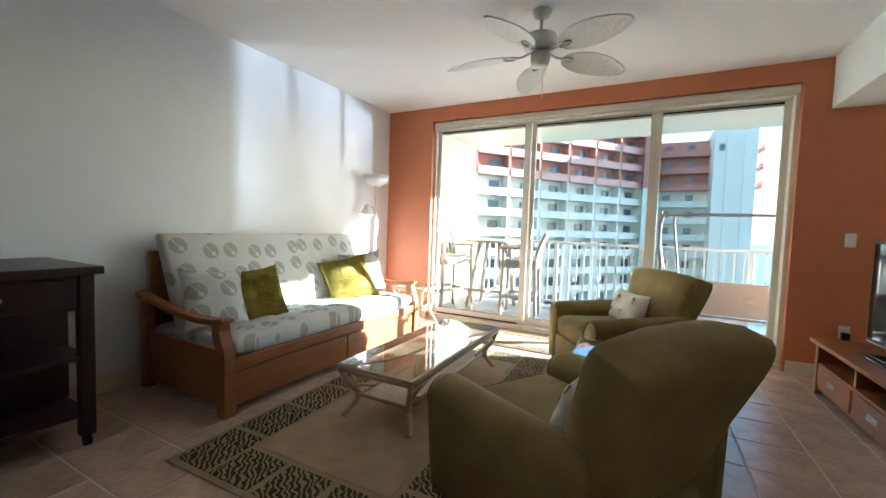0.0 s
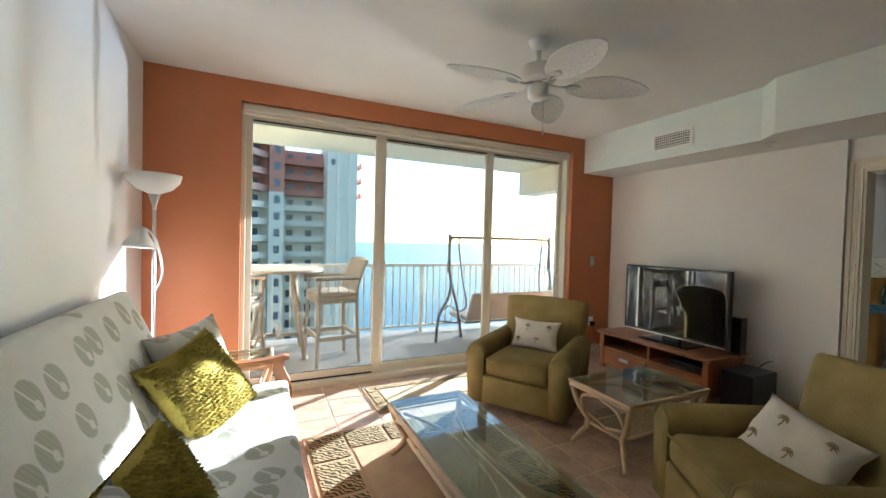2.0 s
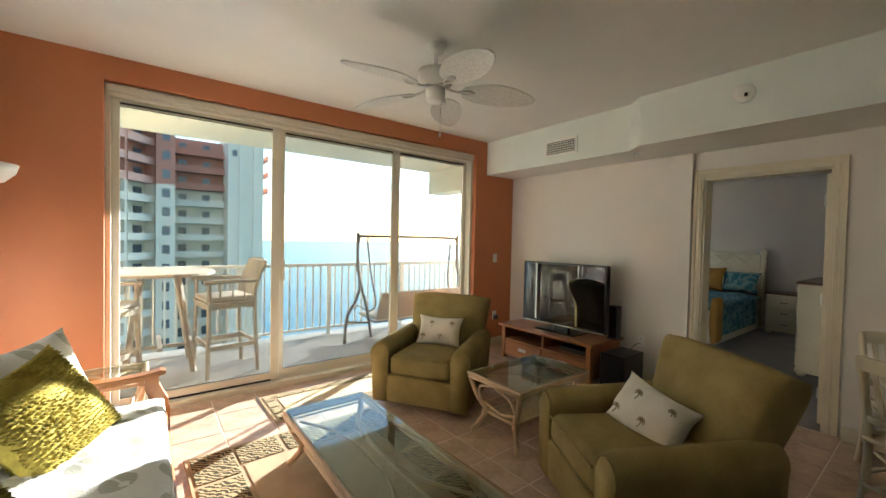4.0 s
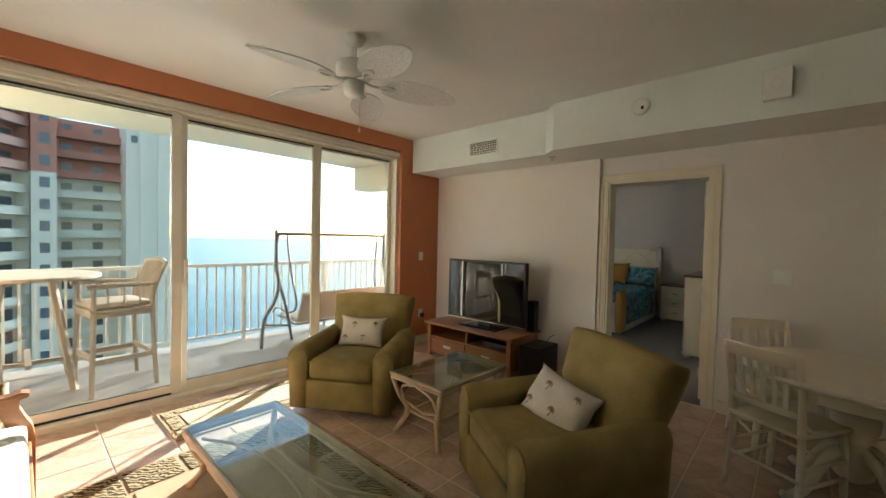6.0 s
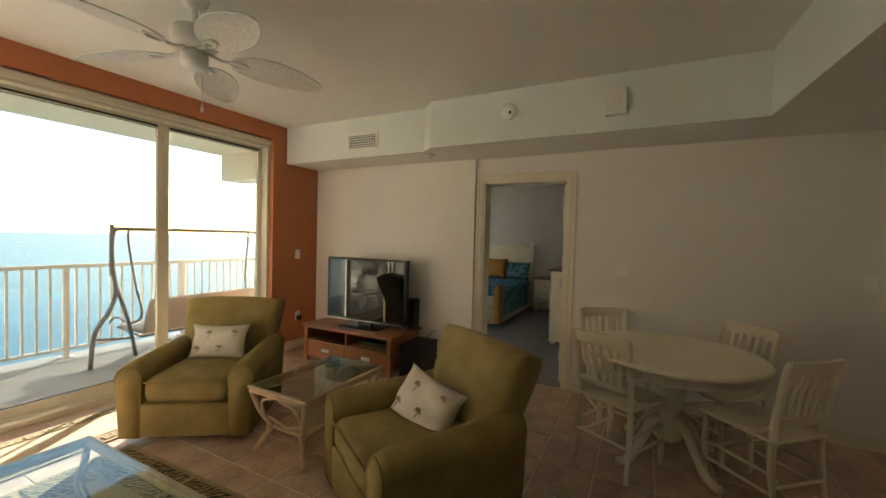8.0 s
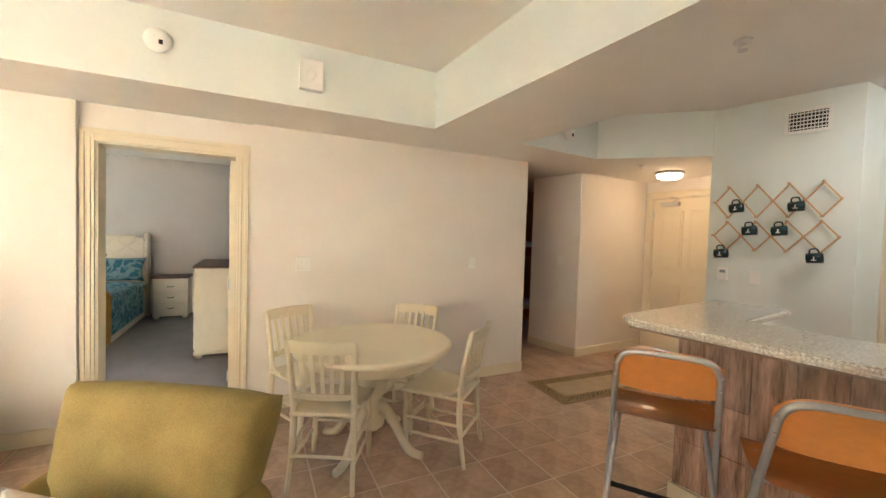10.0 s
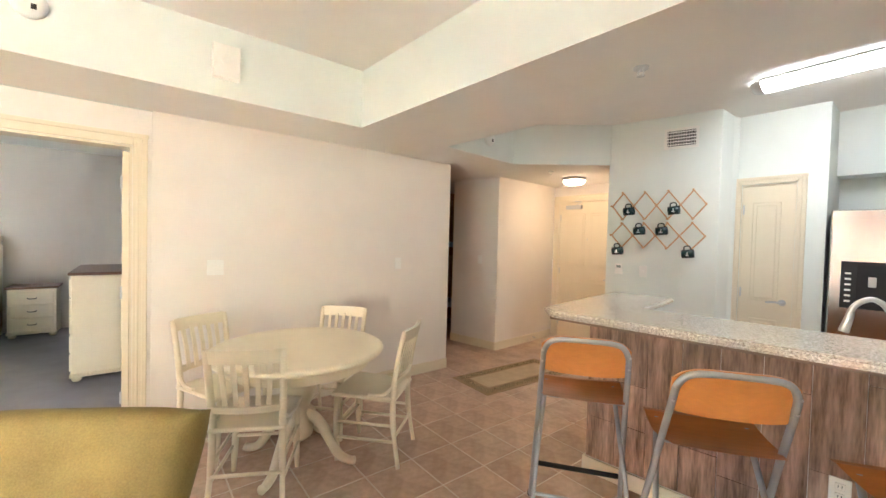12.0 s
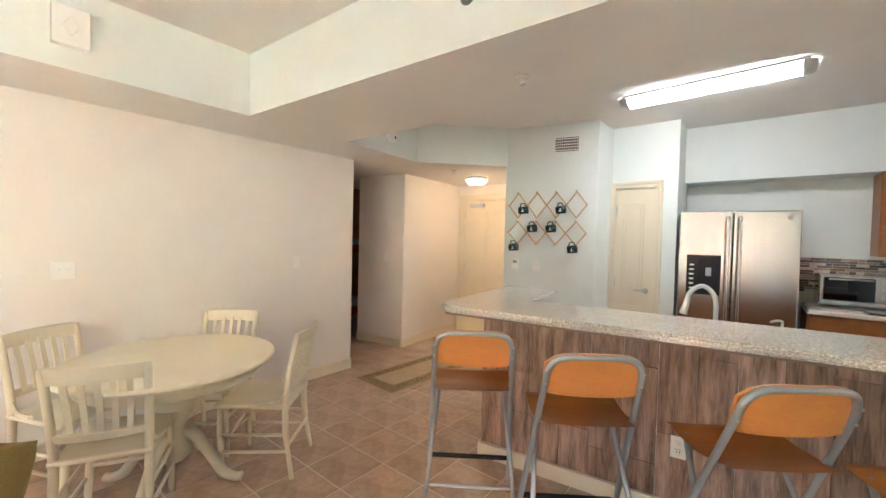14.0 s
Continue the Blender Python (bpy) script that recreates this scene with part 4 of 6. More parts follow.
armchair(pose(0.47, 3.90, 0, 0, 0, -57), "olive green microsuede swivel armchair by the window")
armchair(pose(0.42, 2.02, 0, 0, 0, -122), "olive green microsuede swivel armchair beside the end table")
PALMS = ((-0.6, -0.45), (-0.25, 0.4), (0.15, -0.35), (0.6, 0.45))
scatter_cushion("lumbar_pillow", pose(0.47, 3.90, 0, 0, 0, -57) @ pose(0, 0.10, 0.575, -20, 0, 0), 0.44, 0.15, CREAMFAB, "cream waffle pillow with palm trees on the armchair", palms=PALMS, h=0.28, seed=4.0, wave=0.003)
scatter_cushion("lumbar_pillow", pose(0.42, 2.02, 0, 0, 0, -122) @ pose(-0.04, 0.06, 0.525, 0, 0, 22) @ pose(0, 0, 0, -30, 0, 0) @ pose(0, 0, 0, 0, 12, 0), 0.44, 0.17, CREAMFAB, "cream waffle pillow with palm trees, lying askew on the armchair", palms=PALMS, h=0.30, seed=6.0, wave=0.003)


def rattan_table(name, m, w, l, h, label, shelf=0.16):
    t = thing(name, m, label, "table")
    a, b = w / 2, l / 2
    r = 0.017
    for s in (-1, 1):
        part("top_pole", tube(bmesh.new(), [(s * (a - r), -b + 0.02, h - 0.035), (s * (a - r), b - 0.02, h - 0.035)], r, 8), RATTAN, t, "", True)
        part("top_pole", tube(bmesh.new(), [(-a + 0.02, s * (b - r), h - 0.035), (a - 0.02, s * (b - r), h - 0.035)], r, 8), RATTAN, t, "", True)
        part("shelf_pole", tube(bmesh.new(), [(s * (a - 0.10), -b + 0.12, shelf), (s * (a - 0.10), b - 0.12, shelf)], 0.013, 8), RATTAN, t, "", True)
        part("shelf_pole", tube(bmesh.new(), [(-a + 0.10, s * (b - 0.12), shelf), (a - 0.10, s * (b - 0.12), shelf)], 0.013, 8), RATTAN, t, "", True)
    part("glass_frame", boxes((-a, a, -b, -b + 0.025, h - 0.022, h - 0.004), (-a, a, b - 0.025, b, h - 0.022, h - 0.004), (-a, -a + 0.025, -b + 0.025, b - 0.025, h - 0.022, h - 0.004), (a - 0.025, a, -b + 0.025, b - 0.025, h - 0.022, h - 0.004), bevel=0.005), RATTAN, t)
    g = part("glass_top", boxes((-a + 0.012, a - 0.012, -b + 0.012, b - 0.012, h - 0.004, h + 0.003), bevel=0.002, seg=1), TABLEGLASS, t, "clear glass top")
    g.visible_shadow = False
    part("cane_shelf", boxes((-a + 0.11, a - 0.11, -b + 0.13, b - 0.13, shelf - 0.004, shelf + 0.006)), CANE, t, "woven cane shelf")
    for sx in (-1, 1):
        for sy in (-1, 1):
            x, y = sx * (a - r), sy * (b - r)
            part("leg", tube(bmesh.new(), curve_pts([(x, y, h - 0.03), (x - sx * 0.035, y - sy * 0.045, h * 0.62), (x - sx * 0.075, y - sy * 0.10, shelf + 0.01), (x - sx * 0.05, y - sy * 0.07, shelf * 0.6), (x - sx * 0.015, y - sy * 0.02, 0.012)], 5), 0.018, 8), RATTAN, t, "", True)
            part("bent_brace", tube(bmesh.new(), curve_pts([(x, y - sy * 0.22, h - 0.05), (x - sx * 0.01, y - sy * 0.10, h - 0.09), (x - sx * 0.05, y - sy * 0.07, h * 0.55), (x - sx * 0.075, y - sy * 0.10, shelf + 0.06), (x - sx * 0.09, y - sy * 0.24, shelf + 0.015)], 5), 0.011, 6), RATTAN, t, "", True)
            part("binding", lathe(bmesh.new(), [(0.021, -0.02), (0.023, 0), (0.021, 0.02)], 8, pose(x - sx * 0.07, y - sy * 0.095, shelf)), RATTAN, t)
        part("top_scroll", tube(bmesh.new(), curve_pts([(sx * a * 0.75, -b * 0.8, h - 0.04), (sx * a * 0.2, -b * 0.35, h - 0.04), (sx * a * 0.2, b * 0.35, h - 0.04), (sx * a * 0.75, b * 0.8, h - 0.04)], 6), 0.009, 6), RATTAN, t, "", True)
    return t


rattan_table("coffee_table", pose(-0.68, 2.86, 0.012), 0.54, 1.40, 0.345, "long rattan coffee table with a glass top on the rug", 0.13)
rattan_table("end_table", pose(0.675, 2.99, 0), 0.78, 0.52, 0.455, "square rattan end table with a glass top between armchairs", 0.17)
rattan_table("side_table", pose(-1.82, 4.50, 0), 0.44, 0.44, 0.47, "small pale rattan side table with a glass top by the sofa", 0.18)
gd = thing("glass_dish", pose(0.83, 3.03, 0.46), "small clear glass dish on the end table", "dish")
part("bowl", lathe(bmesh.new(), [(0.03, 0.0), (0.05, 0.006), (0.062, 0.035), (0.058, 0.035), (0.045, 0.010), (0.01, 0.008)], 18), TABLEGLASS, gd, "", True)


def floor_lamp():
    l = thing("floor_lamp", pose(-2.36, 4.36, 0), "slim steel floor lamp with white bowl and reading shade", "lamp")
    part("base", lathe(bmesh.new(), [(0.13, 0), (0.13, 0.018), (0.10, 0.028), (0.016, 0.034)], 28), CHROME, l, "", True)
    part("pole", tube(bmesh.new(), [(0, 0, 0.03), (0, 0, 1.66)], 0.011, 10), CHROME, l, "", True)
    part("bowl_shade", lathe(bmesh.new(), [(0.012, 1.66), (0.045, 1.675), (0.10, 1.70), (0.145, 1.75), (0.158, 1.80), (0.15, 1.80), (0.135, 1.755), (0.095, 1.715), (0.03, 1.70)], 32), LAMPGLASS, l, "white bowl shade", True)
    part("neck", lathe(bmesh.new(), [(0.011, 1.56), (0.014, 1.60), (0.035, 1.665), (0.012, 1.67)], 16), CHROME, l, "", True)
    part("gooseneck", tube(bmesh.new(), curve_pts([(0.012, 0, 1.02), (0.05, -0.01, 1.14), (0.02, -0.04, 1.36), (-0.03, -0.08, 1.43), (-0.05, -0.10, 1.40)], 6), 0.007, 8), CHROME, l, "", True)
    bm = bmesh.new()
    lathe(bm, [(0.02, 0.06), (0.035, 0.05), (0.04, 0.02), (0.075, -0.04), (0.09, -0.075), (0.085, -0.075), (0.06, -0.03), (0.02, 0.0)], 24, pose(-0.055, -0.10, 1.385, -6, 4, 0))
    part("reading_shade", bm, LAMPGLASS, l, "white bell reading shade", True)


floor_lamp()


def blade_point(u, q):
    """A point of the leaf-shaped fan blade: u runs from root to tip, q from edge to edge."""
    w = 0.112 * math.sin(math.pi * (0.06 + 0.925 * u ** 0.9)) ** 0.6
    x = 0.185 + 0.505 * u
    return (x, w * q, -0.018 - 0.03 * u * u + w * q * math.tan(radians(-13)) - 0.008 * q * q)


def ceiling_fan():
    f = thing("ceiling_fan", pose(-0.08, 3.22, ZC + 0.025), "white ceiling fan with five leaf-shaped wicker blades", "ceiling fan")
    part("canopy", lathe(bmesh.new(), [(0.07, 0.0), (0.07, -0.03), (0.05, -0.07), (0.018, -0.085)], 24), WHITE, f, "", True)
    part("downrod", lathe(bmesh.new(), [(0.014, -0.08), (0.014, -0.20)], 12), WHITE, f)
    part("motor", lathe(bmesh.new(), [(0.02, -0.165), (0.06, -0.18), (0.108, -0.195), (0.118, -0.22), (0.116, -0.27), (0.10, -0.29), (0.05, -0.30)], 28), WHITE, f, "", True)
    part("switch_cup", lathe(bmesh.new(), [(0.045, -0.30), (0.066, -0.315), (0.066, -0.37), (0.060, -0.395), (0.01, -0.40)], 24), WHITE, f, "", True)
    part("pull_chain", tube(bmesh.new(), [(0.03, -0.02, -0.43), (0.03, -0.02, -0.60)], 0.0022, 5), WHITE, f)
    part("chain_knob", lathe(bmesh.new(), [(0.003, -0.63), (0.009, -0.62), (0.006, -0.60)], 8, pose(0.03, -0.02, 0)), WHITE, f)
    for k in range(5):
        a = -30 + 72 * k
        m = pose(0, 0, -0.295, 0, 0, a)
        bm = bmesh.new()
        tube(bm, curve_pts([(0.06, 0, -0.005), (0.12, 0, -0.028), (0.17, 0, -0.030)], 5), 0.009, 6)
        ring = [(0.215 + 0.048 * math.cos(radians(30 * i)), 0.026 * math.sin(radians(30 * i)), -0.032) for i in range(12)]
        tube(bm, ring, 0.008, 6, True)
        o = part("blade_bracket", bm, WHITE, f, "", True)
        o.matrix_basis = m
        n = 18
        bm = bmesh.new()
        up, lo = [], []
        for i in range(n + 1):
            u = i / n
            up.append([bm.verts.new(blade_point(u, q)) for q in (-1, -0.5, 0, 0.5, 1)])
            lo.append([bm.verts.new(Vector(blade_point(u, q)) - Vector((0, 0, 0.006))) for q in (-1, -0.5, 0, 0.5, 1)])
        for i in range(n):
            for q in range(4):
                bm.faces.new((up[i][q], up[i + 1][q], up[i + 1][q + 1], up[i][q + 1]))
                bm.faces.new((lo[i][q + 1], lo[i + 1][q + 1], lo[i + 1][q], lo[i][q]))
            bm.faces.new((up[i][0], lo[i][0], lo[i + 1][0], up[i + 1][0]))
            bm.faces.new((up[i + 1][4], lo[i + 1][4], lo[i][4], up[i][4]))
        bm.faces.new([up[0][q] for q in range(5)] + [lo[0][q] for q in range(4, -1, -1)])
        bm.faces.new([up[n][q] for q in range(4, -1, -1)] + [lo[n][q] for q in range(5)])
        o = part("blade", bm, BLADE, f, "white woven leaf blade", False)
        o.matrix_basis = m
        edge = [blade_point(i / n, q) for q, order in ((1, range(n + 1)), (-1, range(n, -1, -1))) for i in order]
        o = part("blade_rim", tube(bmesh.new(), [(x, y, z - 0.003) for x, y, z in edge], 0.0045, 6, True), WHITE, f, "", True)
        o.matrix_basis = m


ceiling_fan()


def tv_stand():
    s = thing("tv_stand", pose(1.87, 3.22, 0), "cherry wood television stand with two drawers", "tv stand")
    W, D, H = 1.20, 0.59, 0.42
    part("top", boxes((-0.03, D, -0.03, W + 0.03, H - 0.03, H), bevel=0.006), CHERRY, s)
    for y in (0.0, W - 0.05):
        part("leg", boxes((0.0, 0.05, y, y + 0.05, 0, H - 0.03), bevel=0.005), CHERRY, s)
        part("leg", boxes((D - 0.07, D - 0.02, y, y + 0.05, 0, H - 0.03), bevel=0.005), CHERRY, s)
        part("side_panel", boxes((0.05, D - 0.07, y + 0.012, y + 0.038, 0.05, H - 0.03)), CHERRY, s)
    part("back_panel", boxes((D - 0.05, D - 0.035, 0.05, W - 0.05, 0.05, H - 0.03)), TVDARK, s)
    part("divider", boxes((0.02, D - 0.06, W / 2 - 0.012, W / 2 + 0.012, 0.06, H - 0.03)), CHERRY, s)
    part("shelf", boxes((0.012, D - 0.06, 0.05, W - 0.05, 0.225, 0.245)), CHERRY, s)
    part("bottom", boxes((0.012, D - 0.06, 0.05, W - 0.05, 0.045, 0.065)), CHERRY, s)
    for y0, y1 in ((0.055, W / 2 - 0.016), (W / 2 + 0.016, W - 0.055)):
        d = part("drawer", boxes((0.006, 0.03, y0, y1, 0.07, 0.22), bevel=0.003), CHERRY, s, "cherry drawer front")
        yc = (y0 + y1) / 2
        bm = boxes((0.0, 0.008, yc - 0.055, yc + 0.055, 0.13, 0.165), bevel=0.003)
        tube(bm, curve_pts([(0.004, yc - 0.04, 0.155), (-0.012, yc - 0.03, 0.145), (-0.012, yc + 0.03, 0.145), (0.004, yc + 0.04, 0.155)], 3), 0.004, 6)
        part("pull", bm, CHROME, d, "brushed steel campaign pull")


tv_stand()


def television():
    t = thing("television", pose(2.13, 3.75, 0.42, 0, 0, 2), "large black flat-screen television on the stand", "television")
    part("bezel", boxes((-0.02, 0.05, -0.535, 0.535, 0.055, 0.77), bevel=0.008), BLACK, t)
    part("screen", boxes((-0.0235, -0.0205, -0.51, 0.51, 0.085, 0.748)), SCREEN, t, "glossy black screen")
    part("silver_strip", boxes((-0.0225, -0.02, -0.52, 0.52, 0.057, 0.066)), CHROME, t)
    part("neck", boxes((-0.01, 0.04, -0.09, 0.09, 0.012, 0.07), bevel=0.006), BLACK, t)
    part("foot", boxes((-0.16, 0.14, -0.26, 0.26, 0.0, 0.014), bevel=0.006), SCREEN, t, "glossy black foot")


television()
bx = thing("media_box", pose(2.12, 3.50, 0.246), "flat black media player in the stand", "media player")
part("case", boxes((-0.12, 0.12, -0.17, 0.17, 0, 0.045), bevel=0.004), BLACK, bx)
sp = thing("speaker", pose(2.32, 3.225, 0.42), "slim black upright loudspeaker on the stand", "speaker")
part("case", boxes((-0.05, 0.05, -0.045, 0.045, 0.012, 0.345), bevel=0.006), BLACK, sp)
part("foot", boxes((-0.065, 0.065, -0.055, 0.055, 0, 0.012), bevel=0.003), BLACK, sp)
sb = thing("subwoofer", pose(2.10, 3.02, 0), "black boxy subwoofer on the floor beside the stand", "subwoofer")
part("case", boxes((-0.19, 0.19, -0.12, 0.12, 0.015, 0.36), bevel=0.01), BLACK, sb)
for sx in (-0.15, 0.15):
    for sy in (-0.09, 0.09):
        part("foot", lathe(bmesh.new(), [(0.018, 0), (0.018, 0.016)], 10, pose(sx, sy, 0)), RUBBER, sb)


def wall_plate(name, m, kind, label):
    """A cover plate facing -y in its own frame."""
    p = thing(name, m, label, "wall plate")
    w = 0.115 if kind == "double" else 0.072
    part("plate", boxes((-w / 2, w / 2, -0.007, 0, -0.058, 0.058), bevel=0.003), PLASTIC, p)
    if kind == "outlet":
        for z in (-0.022, 0.022):
            r = part("socket", boxes((-0.017, 0.017, -0.010, -0.006, z - 0.014, z + 0.014), bevel=0.003), PLASTIC, p)
            for x in (-0.006, 0.006):
                part("slot", boxes((x - 0.0012, x + 0.0012, -0.0108, -0.0098, z - 0.005, z + 0.006)), BLACK, r)
    else:
        for x in ((-0.023, 0.023) if kind == "double" else (0,)):
            part("toggle", boxes((x - 0.006, x + 0.006, -0.020, -0.006, -0.004, 0.014), bevel=0.003), PLASTIC, p)
    return p


wall_plate("light_switch", pose(2.165, YW, 1.188), "single", "white single light switch on the terracotta wall")
po = wall_plate("power_outlet", pose(2.175, YW, 0.41), "outlet", "white outlet with a black adapter plugged in")
part("adapter", boxes((-0.025, 0.025, -0.055, -0.011, -0.055, 0.005), bevel=0.004), BLACK, po, "black power adapter")
part("cord", tube(bmesh.new(), curve_pts([(0, -0.03, -0.055), (0.02, -0.05, -0.16), (0.09, -0.05, -0.28), (0.15, -0.06, -0.395)], 5), 0.003, 5), BLACK, po)
po = wall_plate("power_outlet", pose(XR, 3.025, 0.415, 0, 0, -90), "outlet", "white outlet with a black cord beside the stand")
part("cord", tube(bmesh.new(), curve_pts([(0, -0.03, -0.02), (-0.03, -0.06, -0.04), (-0.06, -0.10, -0.09), (-0.05, -0.16, -0.14)], 5), 0.004, 5), BLACK, po)
wall_plate("light_switch", pose(XR, 1.15, 1.193, 0, 0, -90), "double", "white double light switch beside the bedroom door")
wall_plate("light_switch", pose(XR, -0.478, 1.196, 0, 0, -90), "single", "white single light switch near the hall")
wall_plate("power_outlet", pose(XL, 4.60, 0.45, 0, 0, 90), "outlet", "white outlet behind the floor lamp")


def air_vent(m, w, h, label):
    v = thing("air_vent", m, label, "vent")
    part("frame", boxes((-w / 2, w / 2, -0.012, 0, h / 2 - 0.025, h / 2), (-w / 2, w / 2, -0.012, 0, -h / 2, -h / 2 + 0.025), (-w / 2, -w / 2 + 0.025, -0.012, 0, -h / 2 + 0.025, h / 2 - 0.025), (w / 2 - 0.025, w / 2, -0.012, 0, -h / 2 + 0.025, h / 2 - 0.025), bevel=0.002), PLASTIC, v)
    part("backing", boxes((-w / 2 + 0.02, w / 2 - 0.02, -0.002, -0.001, -h / 2 + 0.02, h / 2 - 0.02)), TVDARK, v)
    for k in range(5):
        z = -h / 2 + 0.04 + (h - 0.08) * k / 4
        part("slat", boxes((-w / 2 + 0.025, w / 2 - 0.025, -0.010, -0.004, z - 0.004, z + 0.004)), PLASTIC, v)
    n = int(w / 0.022)
    for k in range(1, n - 1):
        x = -w / 2 + 0.022 * (k + 0.5)
        part("fin", boxes((x - 0.002, x + 0.002, -0.009, -0.003, -h / 2 + 0.025, h / 2 - 0.025)), PLASTIC, v)


air_vent(pose(1.98, 3.715, 2.462, 0, 0, -90), 0.42, 0.18, "white metal air vent in the pale green soffit")


def smoke_alarm(m, label):
    s = thing("smoke_detector", m, label, "smoke detector")
    part("body", lathe(bmesh.new(), [(0.068, 0), (0.068, 0.012), (0.062, 0.028), (0.03, 0.035), (0.001, 0.036)], 28), PLASTIC, s, "", True)
    part("test_button", lathe(bmesh.new(), [(0.012, 0.034), (0.012, 0.039)], 14, pose(0.02, 0.02, 0)), PLASTIC, s)
    part("grille", boxes((-0.03, -0.005, -0.03, -0.01, 0.034, 0.037)), TVDARK, s)


smoke_alarm(pose(1.845, 2.04, 2.535, 0, -90, 0), "round white smoke detector on the soffit")
dc = thing("door_chime", pose(1.845, 1.20, 2.50, 0, 0, -90), "white square door chime with a raised diamond", "door chime")
part("cover", boxes((-0.075, 0.075, -0.05, 0, -0.10, 0.10), bevel=0.006), PLASTIC, dc)
part("diamond", tube(bmesh.new(), [(0, -0.051, 0.05), (0.032, -0.051, 0), (0, -0.051, -0.05), (-0.032, -0.051, 0)], 0.003, 5, True), PLASTIC, dc)


def sprinkler(m):
    s = thing("sprinkler_head", m, "small steel ceiling sprinkler head", "sprinkler", "sprinklers")
    part("escutcheon", lathe(bmesh.new(), [(0.035, 0), (0.033, -0.008), (0.012, -0.010)], 18), CHROME, s, "", True)
    part("frame_arm", tube(bmesh.new(), curve_pts([(0.004, 0, -0.008), (0.014, 0, -0.022), (0.004, 0, -0.038)], 3), 0.003, 5), CHROME, s)
    part("frame_arm", tube(bmesh.new(), curve_pts([(-0.004, 0, -0.008), (-0.014, 0, -0.022), (-0.004, 0, -0.038)], 3), 0.003, 5), CHROME, s)
    part("deflector", lathe(bmesh.new(), [(0.018, -0.038), (0.018, -0.041)], 12), CHROME, s)


ZU = ZS - 0.004
for p in ((2.11, 2.94, ZU), (-0.02, -0.24, ZU), (1.94, -2.23, ZU)):
    sprinkler(pose(*p))
sprinkler(pose(0.03, 0.19, 2.50, -90, 0, 0))


def leaf_rug(name, m, w, l, border, material, label, n_side, n_end, field):
    r = thing(name, m, label, "rug")
    part("backing", boxes((-w / 2, w / 2, -l / 2, l / 2, 0, 0.009), bevel=0.003), RUGTRIM, r)
    part("field", boxes((-w / 2 + border + 0.03, w / 2 - border - 0.03, -l / 2 + border + 0.03, l / 2 - border - 0.03, 0.009, 0.013), bevel=0.002), field, r)
    e = 0.03
    gap = 0.13 * border
    pl = (l - 2 * e - gap * (n_side - 1)) / n_side
    for s in (-1, 1):
        x0, x1 = sorted((s * (w / 2 - e), s * (w / 2 - border)))
        for k in range(n_side):
            y = -l / 2 + e + k * (pl + gap)
            part("leaf_panel", boxes((x0, x1, y, y + pl, 0.009, 0.0135), bevel=0.002, seg=1), material, r)
        y0, y1 = sorted((s * (l / 2 - e), s * (l / 2 - border)))
        span = w - 2 * border - 0.04
        pw = (span - gap * (n_end - 1)) / n_end
        for k in range(n_end):
            x = -span / 2 + k * (pw + gap)
            part("leaf_panel", boxes((x, x + pw, y0, y1, 0.009, 0.0135), bevel=0.002, seg=1), material, r)


leaf_rug("area_rug", pose(-0.70, 2.72, 0, 0, 0, 1.5), 1.40, 2.52, 0.26, RUGLEAF, "beige area rug with dark leaf-patterned border panels", 7, 3, RUG)
leaf_rug("door_mat", pose(-0.16, 4.45, 0, 0, 0, 1), 1.35, 0.57, 0.10, MATLEAF, "pale runner mat with leafy border by the sliding door", 4, 9, MATFIELD)
leaf_rug("hall_rug", pose(1.87, -1.60, 0, 0, 0, -3), 0.55, 1.26, 0.10, MATLEAF, "beige hall runner with a dark leaf border", 9, 3, MATFIELD)


def kitchen_cart():
    c = thing("kitchen_cart", pose(-2.50, 0.67, 0), "dark-stained wooden kitchen cart with drawer and shelves", "kitchen cart")
    W, D, H = 0.68, 0.68, 0.93
    part("top", boxes((0, W + 0.03, -0.02, D + 0.03, H - 0.04, H), bevel=0.006), DARK, c)
    for x in (0.02, W - 0.06):
        for y in (0.0, D - 0.06):
            part("leg", boxes((x, x + 0.06, y, y + 0.06, 0.06, H - 0.04), bevel=0.005), DARK, c)
            w_ = part("caster", lathe(bmesh.new(), [(0.03, -0.012), (0.03, 0.012)], 14, pose(x + 0.03, y + 0.03, 0.03, 90)), RUBBER, c)
    part("apron", boxes((0.03, W - 0.02, 0.01, D - 0.01, H - 0.22, H - 0.04)), DARK, c)
    d = part("drawer", boxes((W - 0.02, W - 0.004, 0.075, D - 0.075, H - 0.20, H - 0.055), bevel=0.004), DARK, c)
    part("knob", lathe(bmesh.new(), [(0.006, 0), (0.006, 0.012), (0.014, 0.018), (0.010, 0.028)], 12, pose(W - 0.004, D / 2, H - 0.13, 0, 90, 0)), CHROME, d, "steel knob")
    for z in (0.16, 0.45):
        part("shelf", boxes((0.04, W - 0.02, 0.01, D - 0.01, z, z + 0.022), bevel=0.003), DARK, c)
    part("side_door", boxes((0.03, 0.36, 0.0, D, 0.18, H - 0.22)), DARK, c)


kitchen_cart()

